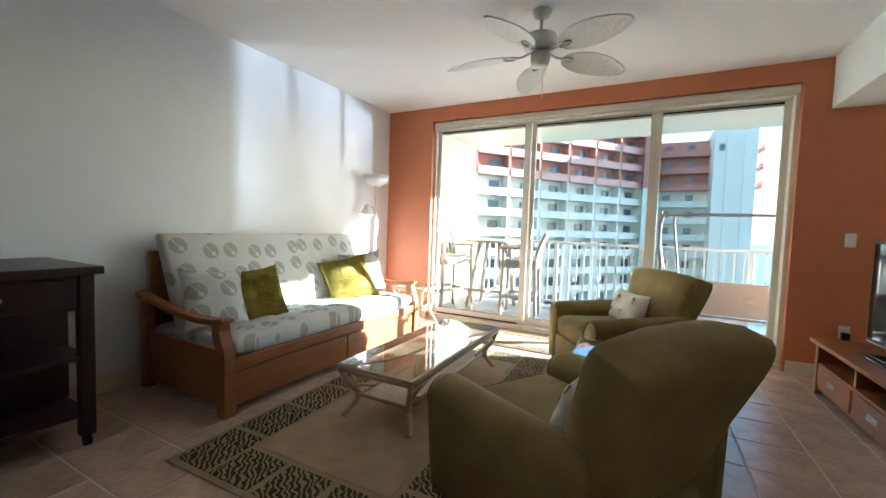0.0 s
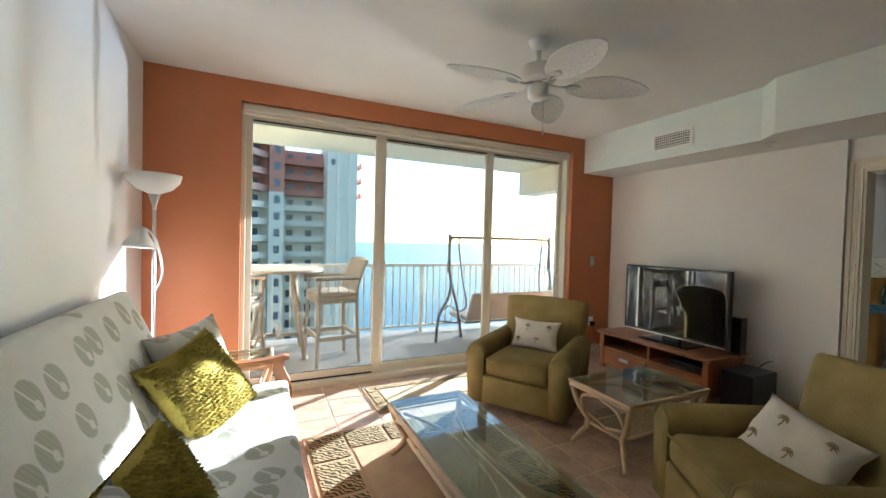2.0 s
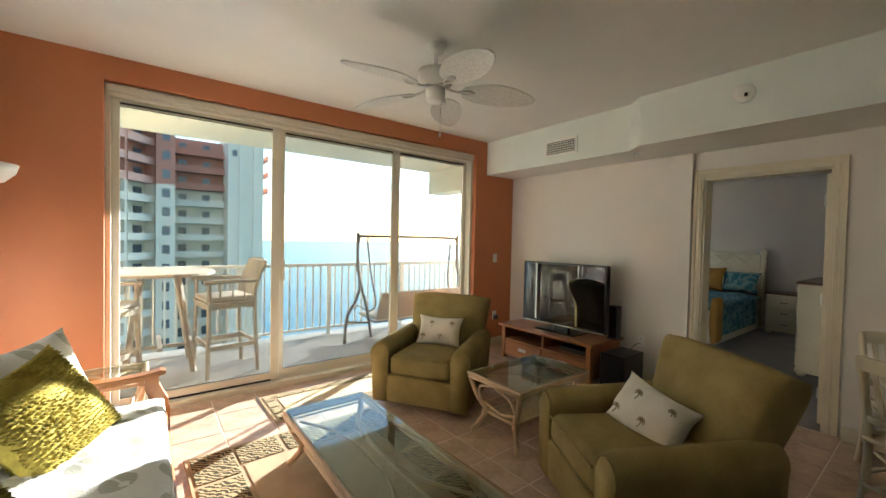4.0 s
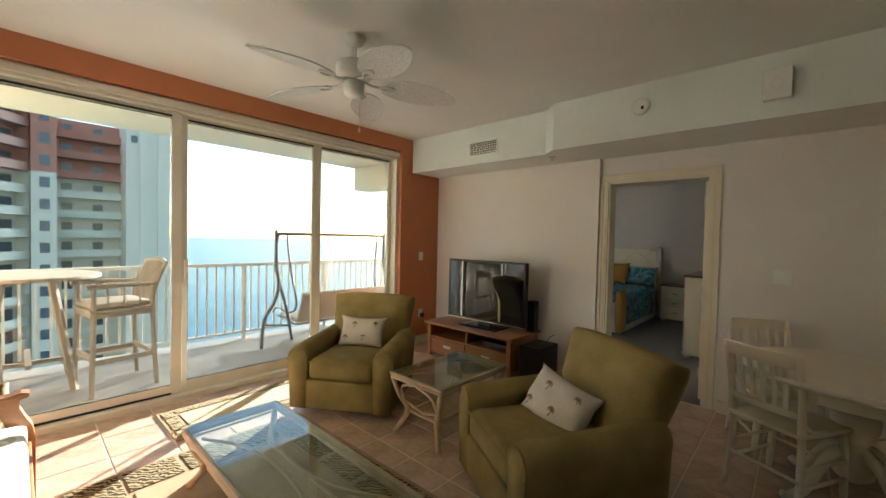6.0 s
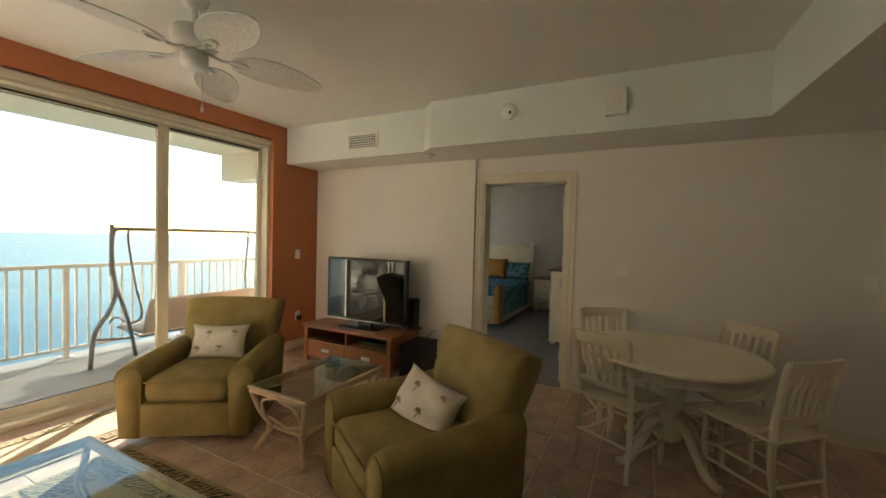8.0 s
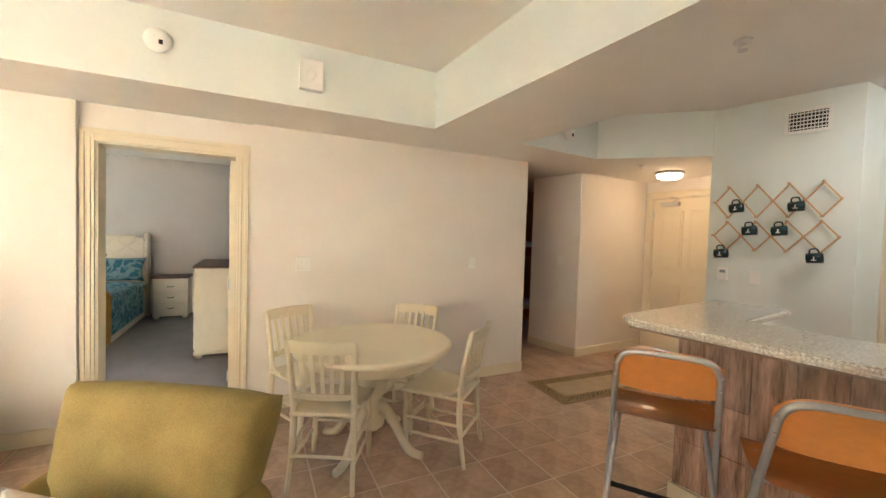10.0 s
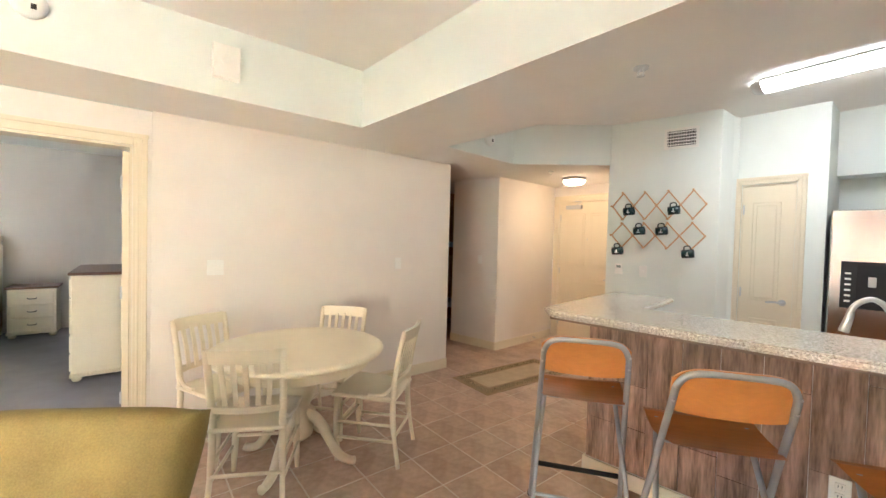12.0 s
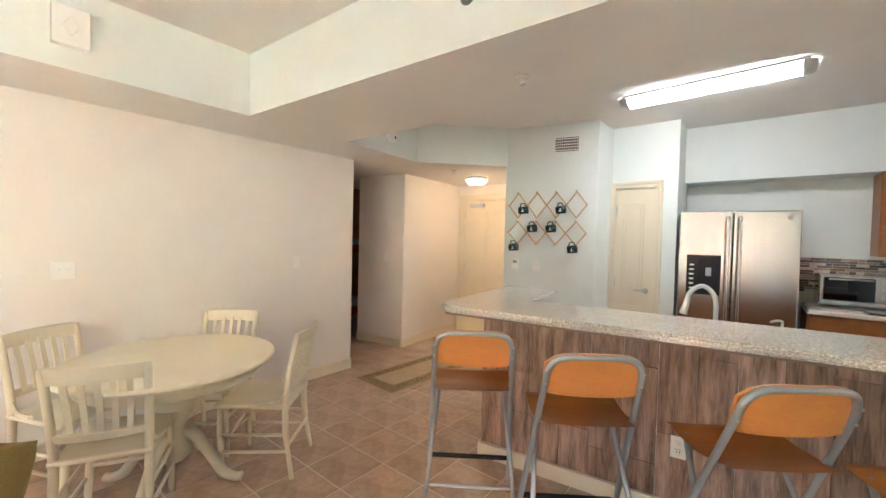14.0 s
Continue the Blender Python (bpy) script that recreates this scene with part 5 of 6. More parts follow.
# ---- dining corner ----
def dining_chair(m, label):
    c = thing("dining_chair", m, label, "chair", "chairs round the table")
    for s in (-1, 1):
        part("front_leg", lathe(bmesh.new(), [(0.013, 0), (0.019, 0.10), (0.021, 0.28), (0.016, 0.42)], 10, pose(s * 0.185, -0.19, 0, 2, s * -2, 0)), CREAM, c, "", True)
        part("rear_leg", tube(bmesh.new(), curve_pts([(s * 0.185, 0.225, 0), (s * 0.175, 0.185, 0.25), (s * 0.172, 0.18, 0.45), (s * 0.178, 0.205, 0.66), (s * 0.183, 0.25, 0.87)], 4), [0.014] * 4 + [0.019] * 8 + [0.018] * 4 + [0.014], 10), CREAM, c, "", True)
        part("stretcher", tube(bmesh.new(), [(s * 0.188, -0.185, 0.16), (s * 0.180, 0.20, 0.16)], 0.010, 8), CREAM, c, "", True)
        part("stretcher", tube(bmesh.new(), [(s * 0.186, -0.185, 0.26), (s * 0.177, 0.19, 0.26)], 0.010, 8), CREAM, c, "", True)
    part("stretcher", tube(bmesh.new(), [(-0.185, -0.19, 0.22), (0.185, -0.19, 0.22)], 0.010, 8), CREAM, c, "", True)
    part("stretcher", tube(bmesh.new(), [(-0.18, 0.20, 0.20), (0.18, 0.20, 0.20)], 0.010, 8), CREAM, c, "", True)
    bm = boxes((-0.215, 0.215, -0.225, 0.205, 0.425, 0.452), bevel=0.011, seg=3)
    for v in bm.verts:
        v.co.x *= 1.0 - 0.12 * (v.co.y + 0.22) / 0.43
        if v.co.z > 0.44:
            v.co.z -= 0.008 * (1 - (v.co.x / 0.21) ** 2)
    part("seat", bm, CREAM, c, "", True)
    part("crest_rail", arc_crest(0.178, 0.235, 0.80, 0.875), CREAM, c)
    part("lower_rail", arc_crest(0.172, 0.187, 0.53, 0.565), CREAM, c)
    for k in range(5):
        x = (-0.105, -0.0525, 0, 0.0525, 0.105)[k]
        part("slat", flat_slat(x), CREAM, c)
    for s in (-1, 1):
        part("side_bracket", tube(bmesh.new(), curve_pts([(s * 0.19, 0.02, 0.455), (s * 0.182, 0.12, 0.462), (s * 0.174, 0.185, 0.52)], 4), 0.012, 6), CREAM, c)
    return c


def flat_slat(x):
    bm = bmesh.new()
    rows = []
    for q, y, z in ((1.0, 0.196, 0.55), (1.08, 0.214, 0.68), (1.12, 0.252, 0.82)):
        rows.append([bm.verts.new((x * q + a, y + b, z)) for a, b in ((-0.0125, -0.005), (0.0125, -0.005), (0.0125, 0.005), (-0.0125, 0.005))])
    for p, r in zip(rows, rows[1:]):
        for k in range(4):
            bm.faces.new((p[k], p[(k + 1) % 4], r[(k + 1) % 4], r[k]))
    bm.faces.new(rows[0][::-1])
    bm.faces.new(rows[-1])
    return bm


def arc_crest(a, y, z0, z1):
    bm = bmesh.new()
    n = 8
    rows = []
    for i in range(n + 1):
        u = 2 * i / n - 1
        yy = y + 0.028 * (1 - u * u)
        sl = (z1 - z0) * 0.22
        rows.append([bm.verts.new((a * u, yy - 0.011, z0)), bm.verts.new((a * u, yy + 0.011, z0)), bm.verts.new((a * u, yy + 0.011 + sl, z1)), bm.verts.new((a * u, yy - 0.011 + sl, z1))])
    for p, q in zip(rows, rows[1:]):
        for k in range(4):
            bm.faces.new((p[k], q[k], q[(k + 1) % 4], p[(k + 1) % 4]))
    bm.faces.new(rows[0])
    bm.faces.new(rows[-1][::-1])
    return bm


dining_chair(pose(1.45, 1.08, 0, 0, 0, 62), "cream painted slat-back dining chair facing the wall")
dining_chair(pose(2.05, 1.16, 0, 0, 0, -63), "cream painted slat-back dining chair by the light switch")
dining_chair(pose(1.93, 0.46, 0, 0, 0, -138), "cream painted slat-back dining chair against the wall")
dining_chair(pose(1.43, 0.335, 0, 0, 0, 131), "cream painted slat-back dining chair turned from the table")


def dining_table():
    t = thing("dining_table", pose(1.62, 0.79, 0), "round cream painted pedestal dining table", "table")
    part("tabletop", lathe(bmesh.new(), [(0.50, 0.70), (0.525, 0.708), (0.535, 0.722), (0.53, 0.735), (0.515, 0.742), (0.01, 0.742)], 56), CREAM, t, "", False)
    part("apron", lathe(bmesh.new(), [(0.43, 0.625), (0.44, 0.63), (0.44, 0.70), (0.01, 0.70)], 48), CREAM, t, "", False)
    part("pedestal", lathe(bmesh.new(), [(0.05, 0.13), (0.085, 0.16), (0.095, 0.22), (0.085, 0.30), (0.06, 0.34), (0.075, 0.37), (0.10, 0.43), (0.105, 0.48), (0.085, 0.53), (0.06, 0.55), (0.085, 0.57), (0.10, 0.60), (0.10, 0.63)], 28), CREAM, t, "turned cream pedestal", True)
    for k in range(4):
        a = radians(-48 + 90 * k)
        c, s = math.cos(a), math.sin(a)
        pts = [(0.05, 0.30), (0.13, 0.27), (0.21, 0.16), (0.28, 0.06), (0.35, 0.03), (0.385, 0.034)]
        part("foot", tube(bmesh.new(), curve_pts([(c * r, s * r, z) for r, z in pts], 5), [0.036 - 0.0005 * i for i in range(25)] + [0.028], 8), CREAM, t, "curved cream foot", True)


dining_table()


# ---- breakfast bar and kitchen ----
def breakfast_bar():
    m = kit(0, 0)
    b = thing("breakfast_bar", m, "breakfast bar clad in weathered wood planks", "bar")
    L = 2.93
    part("core", boxes((-L, -0.012, -0.11, -0.012, 0.0, 1.02), (-0.11, -0.012, -0.80, -0.11, 0.0, 1.02)), WALL, b)
    part("bar_baseboard", boxes((-L, 0.016, 0.002, 0.018, 0, 0.095), bevel=0.003), TRIM, b, "cream baseboard strip")
    part("bar_baseboard", boxes((0.002, 0.016, -0.80, 0.0, 0, 0.095), bevel=0.003), TRIM, b)
    part("support_strip", boxes((-L, 0.10, 0.0, 0.34, 1.0, 1.022)), mat("taupe_paint", (0.28, 0.20, 0.14), 0.6), b, "taupe strip under the worktop")
    rng = random.Random(4)
    x, k = 0.0, 0
    while x > -L:
        w = 0.172
        cuts = [0.096] + sorted(rng.sample([0.27, 0.36, 0.45, 0.62, 0.70, 0.79, 0.88], 2 if k % 2 else 1)) + [1.0]
        for z0, z1 in zip(cuts, cuts[1:]):
            part("plank", boxes((max(-L, x - w) + 0.0015, x - 0.0015, -0.012, 0.001 + rng.uniform(0, 0.003), z0 + 0.0015, z1 - 0.0015), bevel=0.0015, seg=1), BARPLANK, b)
        x -= w
        k += 1
    y = 0.0
    while y > -0.79:
        part("plank", boxes((-0.012, 0.001, max(-0.80, y - 0.172) + 0.0015, y - 0.0015, 0.098, 1.0), bevel=0.0015, seg=1), BARPLANK, b)
        y -= 0.172
    part("clip", boxes((-0.435, -0.41, 0.004, 0.02, 0.965, 0.998), bevel=0.004), PLASTIC, b, "small white hook")
    w = thing("granite_worktop", m, "speckled beige granite bar worktop with a rounded edge", "worktop")
    bm = bmesh.new()
    outline = [(-L, -0.14), (-0.27, -0.14), (-0.27, -0.84), (0.14, -0.84), (0.16, -0.82), (0.16, 0.30), (0.08, 0.385), (0.04, 0.40), (-L, 0.40)]
    prism(bm, outline, 1.022, 1.062)
    bmesh.ops.recalc_face_normals(bm, faces=bm.faces)
    bmesh.ops.bevel(bm, geom=[e for e in bm.edges if abs(e.verts[0].co.z - e.verts[1].co.z) < 1e-5], offset=0.012, segments=3, affect="EDGES")
    part("slab", bm, GRANITE, w)
    wall_plate("power_outlet", m @ pose(-1.135, 0.004, 0.395, 0, 0, 180), "outlet", "white outlet on the plank-clad bar front")


breakfast_bar()


def kitchen_counter():
    c = thing("sink_counter", kit(0, 0), "kitchen sink counter behind the breakfast bar", "counter")
    part("cabinet_body", boxes((-2.9, -0.12, -0.70, -0.145, 0.0, 0.875)), OAK, c)
    part("worktop", boxes((-2.9, -0.12, -0.73, -0.145, 0.876, 0.91), bevel=0.005), GRANITE, c)
    f = thing("kitchen_faucet", pose(-0.80, -1.24, 0.912, 0, 0, 20), "brushed nickel gooseneck kitchen faucet", "faucet")
    part("base", lathe(bmesh.new(), [(0.028, 0), (0.028, 0.012), (0.018, 0.02), (0.016, 0.09)], 18), CHROME, f, "", True)
    part("spout", tube(bmesh.new(), curve_pts([(0, 0, 0.02), (0, 0, 0.20), (0.025, 0, 0.27), (0.075, 0, 0.30), (0.13, 0, 0.265), (0.155, 0, 0.20)], 6), 0.013, 12), CHROME, f, "", True)
    part("spray_head", lathe(bmesh.new(), [(0.014, 0.06), (0.017, 0.03), (0.022, -0.04), (0.018, -0.045)], 16, pose(0.157, 0, 0.17, 0, -14, 0)), CHROME, f, "", True)
    part("lever", tube(bmesh.new(), [(0, -0.016, 0.06), (-0.01, -0.05, 0.075), (-0.02, -0.09, 0.10)], 0.006, 8), CHROME, f)
    s = thing("soap_dispenser", pose(-1.10, -1.26, 0.912), "slim brushed nickel soap dispenser", "soap dispenser")
    part("stem", lathe(bmesh.new(), [(0.016, 0), (0.016, 0.01), (0.006, 0.015), (0.006, 0.12)], 12), CHROME, s, "", True)
    part("nozzle", tube(bmesh.new(), curve_pts([(0, 0, 0.115), (0, 0.0, 0.135), (0.02, 0.01, 0.14), (0.05, 0.02, 0.13)], 4), 0.006, 8), CHROME, s, "", True)


kitchen_counter()


def bar_stool(m):
    s = thing("bar_stool", m, "folding bar stool with orange plywood seat and silver tube frame", "bar stool", "bar stools")
    a = 0.185
    hoop = curve_pts([(-0.235, -0.235, 0.0), (-0.20, 0.02, 0.60), (-0.185, 0.145, 0.88), (-0.175, 0.178, 0.965), (-0.13, 0.196, 1.01), (0, 0.20, 1.018), (0.13, 0.196, 1.01), (0.175, 0.178, 0.965), (0.185, 0.145, 0.88), (0.20, 0.02, 0.60), (0.235, -0.235, 0.0)], 6)
    part("hoop_frame", tube(bmesh.new(), hoop, 0.0125, 10), SILVER, s, "silver steel hoop", True)
    for k in (-1, 1):
        part("rear_leg", tube(bmesh.new(), [(k * 0.165, -0.13, 0.715), (k * 0.20, 0.06, 0.38), (k * 0.225, 0.23, 0.0)], 0.011, 10), SILVER, s, "", True)
        for x, y in ((0.235, -0.235), (0.225, 0.23)):
            part("rubber_foot", lathe(bmesh.new(), [(0.015, 0), (0.015, 0.025)], 10, pose(k * x, y, 0)), RUBBER, s)
        for z in (0.90, 0.955):
            part("rivet", lathe(bmesh.new(), [(0.006, 0), (0.004, 0.003)], 8, pose(k * 0.185, 0.168 + (z - 0.9) * 0.3, z, -90)), CHROME, s)
    part("footrest", tube(bmesh.new(), [(-0.212, -0.16, 0.235), (0.212, -0.16, 0.235)], 0.0125, 10), RUBBER, s, "black ribbed footrest bar", True)
    part("cross_bar", tube(bmesh.new(), [(-0.205, 0.12, 0.24), (0.205, 0.12, 0.24)], 0.009, 8), SILVER, s)
    part("seat_rod", tube(bmesh.new(), [(-0.188, 0.055, 0.70), (0.188, 0.055, 0.70)], 0.007, 8), SILVER, s)
    bm = bmesh.new()
    n = 10
    up = []
    for i in range(n + 1):
        v = i / n
        y = -0.20 + 0.35 * v
        z = 0.735 - 0.025 * math.sin(math.pi * v) + (0.012 if i == 0 else 0) * -1
        w = 0.205 if v < 0.6 else 0.205 - 0.03 * (v - 0.6) / 0.4
        up.append([bm.verts.new((w * q, y, z - 0.006 * (1 - q * q))) for q in (-1, -0.5, 0, 0.5, 1)])
    for p, q in zip(up, up[1:]):
        for k in range(4):
            bm.faces.new((p[k], p[k + 1], q[k + 1], q[k]))
    bmesh.ops.solidify(bm, geom=bm.faces[:], thickness=0.012)
    part("seat", bm, PLY, s, "moulded orange plywood seat")
    bm = bmesh.new()
    n = 12
    rows = []
    for i in range(n + 1):
        u = 2 * i / n - 1
        x = 0.192 * u
        top_ = 1.032 - 0.05 * abs(u) ** 5
        bot_ = 0.845 + 0.012 * abs(u) ** 4
        y = 0.165 + 0.02 * (1 - u * u)
        rows.append([bm.verts.new((x, y + (bot_ - 0.94) * 0.3 - 0.006, bot_)), bm.verts.new((x, y + (bot_ - 0.94) * 0.3 + 0.006, bot_)), bm.verts.new((x, y + (top_ - 0.94) * 0.3 + 0.006, top_)), bm.verts.new((x, y + (top_ - 0.94) * 0.3 - 0.006, top_))])
    for p, q in zip(rows, rows[1:]):
        for k in range(4):
            bm.faces.new((p[k], q[k], q[(k + 1) % 4], p[(k + 1) % 4]))
    bm.faces.new(rows[0])
    bm.faces.new(rows[-1][::-1])
    bmesh.ops.translate(bm, verts=bm.verts, vec=(0, -0.012, 0))
    part("backrest", bm, PLY, s, "curved orange plywood backrest")
    return s


for x, y, a in ((0.15, -0.10, 36), (-0.405, -0.12, 36), (-0.995, -0.235, 38), (-1.50, -0.28, 36)):
    bar_stool(pose(x, y, 0, 0, 0, a))


def refrigerator():
    f = thing("refrigerator", pose(-0.373, -2.906, 0, 0, 0, 188), "stainless steel side-by-side refrigerator with water dispenser", "refrigerator")
    part("body", boxes((0.0, 0.91, 0.065, 0.72, 0.02, 1.76), bevel=0.006), BLACK, f)
    for x0, x1, hx in ((0.0, 0.425, 0.385), (0.432, 0.91, 0.475)):
        d = part("door", boxes((x0, x1, 0.0, 0.06, 0.05, 1.78), bevel=0.012, seg=3), STEEL, f, "stainless steel door")
        part("handle", tube(bmesh.new(), curve_pts([(hx, -0.005, 0.62), (hx, -0.05, 0.66), (hx, -0.055, 1.1), (hx, -0.05, 1.66), (hx, -0.005, 1.70)], 5), 0.016, 10), STEEL, d, "steel bar handle", True)
    dp = part("dispenser", boxes((0.07, 0.345, -0.004, 0.002, 0.98, 1.36), bevel=0.004), BLACK, f, "black water dispenser")
    part("recess", boxes((0.16, 0.335, -0.007, -0.003, 0.99, 1.34), bevel=0.003), RUBBER, dp)
    part("paddle", boxes((0.225, 0.27, -0.014, -0.006, 1.16, 1.24), bevel=0.004), SILVER, dp)
    for k in range(6):
        part("button", boxes((0.095, 0.13, -0.007, -0.003, 1.03 + 0.045 * k, 1.045 + 0.045 * k)), PLASTIC, dp)
    part("badge", lathe(bmesh.new(), [(0.02, 0), (0.02, 0.003)], 16, pose(0.83, 0.0, 1.715, 90)), CHROME, f)


refrigerator()


def back_counter():
    x1 = -1.335
    cb = thing("base_cabinet", pose(0, 0, 0), "oak kitchen base cabinet beside the refrigerator", "cabinet")
    part("body", boxes((XL + 0.01, x1, -3.70, -3.12, 0.09, 0.875)), OAK, cb)
    for k in range(2):
        xa = x1 - 0.02 - k * 0.6
        part("drawer_front", boxes((xa - 0.56, xa, -3.12, -3.10, 0.70, 0.86), bevel=0.004), OAK, cb)
        part("door", boxes((xa - 0.56, xa, -3.12, -3.10, 0.11, 0.68), bevel=0.004), OAK, cb)
    wt = thing("back_worktop", pose(0, 0, 0), "speckled granite worktop along the back wall", "worktop")
    part("slab", boxes((XL + 0.01, x1, -3.70, -3.08, 0.876, 0.915), bevel=0.008), GRANITE, wt)
    sp_ = thing("backsplash", pose(0, 0, 0), "mosaic backsplash of brown, black and cream glass sticks", "backsplash")
    part("grout_bed", boxes((XL + 0.01, -1.30, -3.718, -3.709, 0.916, 1.36)), GROUT, sp_)
    cols = [mat("mosaic_brown", (0.10, 0.05, 0.03), 0.15), mat("mosaic_cream", (0.60, 0.55, 0.46), 0.2), mat("mosaic_black", (0.02, 0.02, 0.02), 0.1), mat("mosaic_taupe", (0.30, 0.24, 0.19), 0.2)]
    rng = random.Random(8)
    z = 1.02
    while z < 1.35:
        x = -1.305
        while x > -2.0:
            w = rng.choice((0.05, 0.08, 0.11))
            part("mosaic_stick", boxes((x - w + 0.002, x - 0.002, -3.709, -3.704, z + 0.0015, z + 0.0225)), rng.choice(cols), sp_)
            x -= w
        z += 0.024
    t = thing("toaster_oven", pose(-1.44, -3.50, 0.916, 0, 0, 186), "stainless toaster oven with a dark glass door", "toaster oven")
    part("case", boxes((0, 0.50, 0.02, 0.20, 0.02, 0.30), bevel=0.012), STEEL, t)
    part("glass_door", boxes((0.035, 0.37, 0.0, 0.022, 0.06, 0.27), bevel=0.004), SCREEN, t, "dark glass door")
    part("handle", tube(bmesh.new(), [(0.06, -0.02, 0.255), (0.35, -0.02, 0.255)], 0.007, 8), CHROME, t)
    part("bottom_strip", boxes((0.03, 0.47, 0.004, 0.022, 0.025, 0.05)), CHROME, t)
    for k in range(3):
        part("knob", lathe(bmesh.new(), [(0.018, 0), (0.015, 0.02)], 12, pose(0.43, 0.02, 0.10 + 0.07 * k, 90)), CHROME, t)
    u = thing("upper_cabinet", pose(0, 0, 0), "oak kitchen wall cabinet", "cabinet")
    part("body", boxes((XL + 0.01, -1.785, -3.71, -3.40, 1.39, 2.125), bevel=0.003), OAK, u)
    part("door", boxes((-2.3, -1.80, -3.40, -3.38, 1.40, 2.11), bevel=0.005), OAK, u)
    part("panel", boxes((-2.24, -1.86, -3.381, -3.372, 1.47, 2.04), bevel=0.006), OAK, u)
    r = thing("range_cooktop", pose(-1.66, -3.36, 0.916), "black glass cooktop beside the toaster oven", "cooktop")
    part("glass", boxes((-0.70, -0.05, -0.02, 0.24, 0, 0.012), bevel=0.004), SCREEN, r)


back_counter()


def ceiling_light():
    l = thing("ceiling_light", pose(-0.62, -2.12, ZC, 0, 0, -4), "long fluorescent ceiling light with brushed nickel ends", "ceiling light")
    bm = bmesh.new()
    n = 10
    prof = [(0.105 * math.cos(math.pi * k / n), -0.012 - 0.062 * math.sin(math.pi * k / n)) for k in range(n + 1)]
    a = [bm.verts.new((-0.56, y, z)) for y, z in prof]
    b = [bm.verts.new((0.56, y, z)) for y, z in prof]
    for k in range(n):
        bm.faces.new((a[k], a[k + 1], b[k + 1], b[k]))
    bm.faces.new(a)
    bm.faces.new(b[::-1])
    part("diffuser", bm, emit("fluorescent_diffuser", (1.0, 0.93, 0.82), 0.8), l, "glowing white diffuser")
    part("pan", boxes((-0.60, 0.60, -0.11, 0.11, -0.014, -0.001), bevel=0.002), WHITE, l)
    for s in (-1, 1):
        bm = bmesh.new()
        secs = []
        for x, k in ((0.56, 1.06), (0.60, 1.04), (0.625, 0.92), (0.635, 0.55)):
            secs.append([bm.verts.new((s * x, y * k, -0.002 + z * k)) for y, z in prof])
        for p, q in zip(secs, secs[1:]):
            for k in range(n):
                bm.faces.new((p[k], p[k + 1], q[k + 1], q[k]))
        bm.faces.new(secs[0])
        bm.faces.new(secs[-1][::-1])
        part("end_cap", bm, CHROME, l, "brushed nickel end cap", True)


ceiling_light()
DX, DYL = 2.03, -2.85
dl = thing("dome_light", pose(DX, DYL, ZS - 0.004), "small glowing dome ceiling light in the hall", "ceiling light")
part("rim", lathe(bmesh.new(), [(0.15, 0), (0.152, -0.03), (0.14, -0.035), (0.02, -0.03)], 28), CHROME, dl, "nickel rim", True)
part("dome", lathe(bmesh.new(), [(0.138, -0.034), (0.13, -0.06), (0.09, -0.085), (0.001, -0.095)], 28), emit("warm_dome", (1.0, 0.66, 0.36), 1.1), dl, "warm glowing glass dome", True)

# mug racks and fittings on the mug wall
WA = 193.6
mugw = pose(MUG0[0], MUG0[1], 0, 0, 0, WA)
PINE = mat("pale_pine", (0.60, 0.36, 0.18), 0.5, var=0.12)
MUGM = mat("dark_green_glaze", (0.012, 0.03, 0.028), 0.12, var=0.1)


def on_wall(x, z):
    return mugw @ pose((MUG0[0] - x) / 0.972, 0, z)


def mug_rack(x0, x1, z0, z1):
    r = thing("mug_rack", on_wall(x0, z0), "expanding pine peg rack on the pale green wall", "mug rack", "mug racks")
    n = 4
    w = (x0 - x1) / 0.972 / n
    h = z1 - z0
    for k in range(n):
        a, b, c = k * w, k * w + w / 2, (k + 1) * w
        part("slat", tube(bmesh.new(), [(a, -0.012, h / 2), (b, -0.012, h)], 0.008, 4), PINE, r)
        part("slat", tube(bmesh.new(), [(b, -0.02, h), (c, -0.02, h / 2)], 0.008, 4), PINE, r)
        part("slat", tube(bmesh.new(), [(a, -0.02, h / 2), (b, -0.02, 0)], 0.008, 4), PINE, r)
        part("slat", tube(bmesh.new(), [(b, -0.012, 0), (c, -0.012, h / 2)], 0.008, 4), PINE, r)
        for x, z in ((b, h), (b, 0), (a, h / 2)) + (((c, h / 2),) if k == n - 1 else ()):
            part("peg", lathe(bmesh.new(), [(0.008, 0), (0.007, 0.05), (0.011, 0.06), (0.006, 0.065)], 10, pose(x, 0, z, 90)), PINE, r)


mug_rack(1.24, 0.43, 1.71, 1.985)
mug_rack(1.24, 0.43, 1.42, 1.67)


def mug(x, z, tilt):
    g = thing("coffee_mug", on_wall(x, z) @ pose(0, -0.075, 0, 0, 0, 0), "dark green coffee mug with an anchor hanging on a peg", "mug", "hanging mugs")
    m = pose(0, 0, 0, 0, 90 + tilt, 0)
    part("cup", lathe(bmesh.new(), [(0.032, -0.05), (0.04, -0.048), (0.042, 0.05), (0.038, 0.05), (0.036, -0.042), (0.001, -0.042)], 20, m), MUGM, g, "", True)
    part("handle", tube(bmesh.new(), curve_pts([(-0.032, 0, 0.036), (-0.028, 0, 0.068), (0.012, 0, 0.072), (0.025, 0, 0.038)], 5), 0.006, 8), MUGM, g, "", True)
    part("anchor_print", boxes((-0.004, 0.004, -0.0445, -0.0415, -0.018, 0.014), (-0.016, 0.016, -0.0442, -0.0415, -0.019, -0.013)), PLASTIC, g, "pale anchor mark")


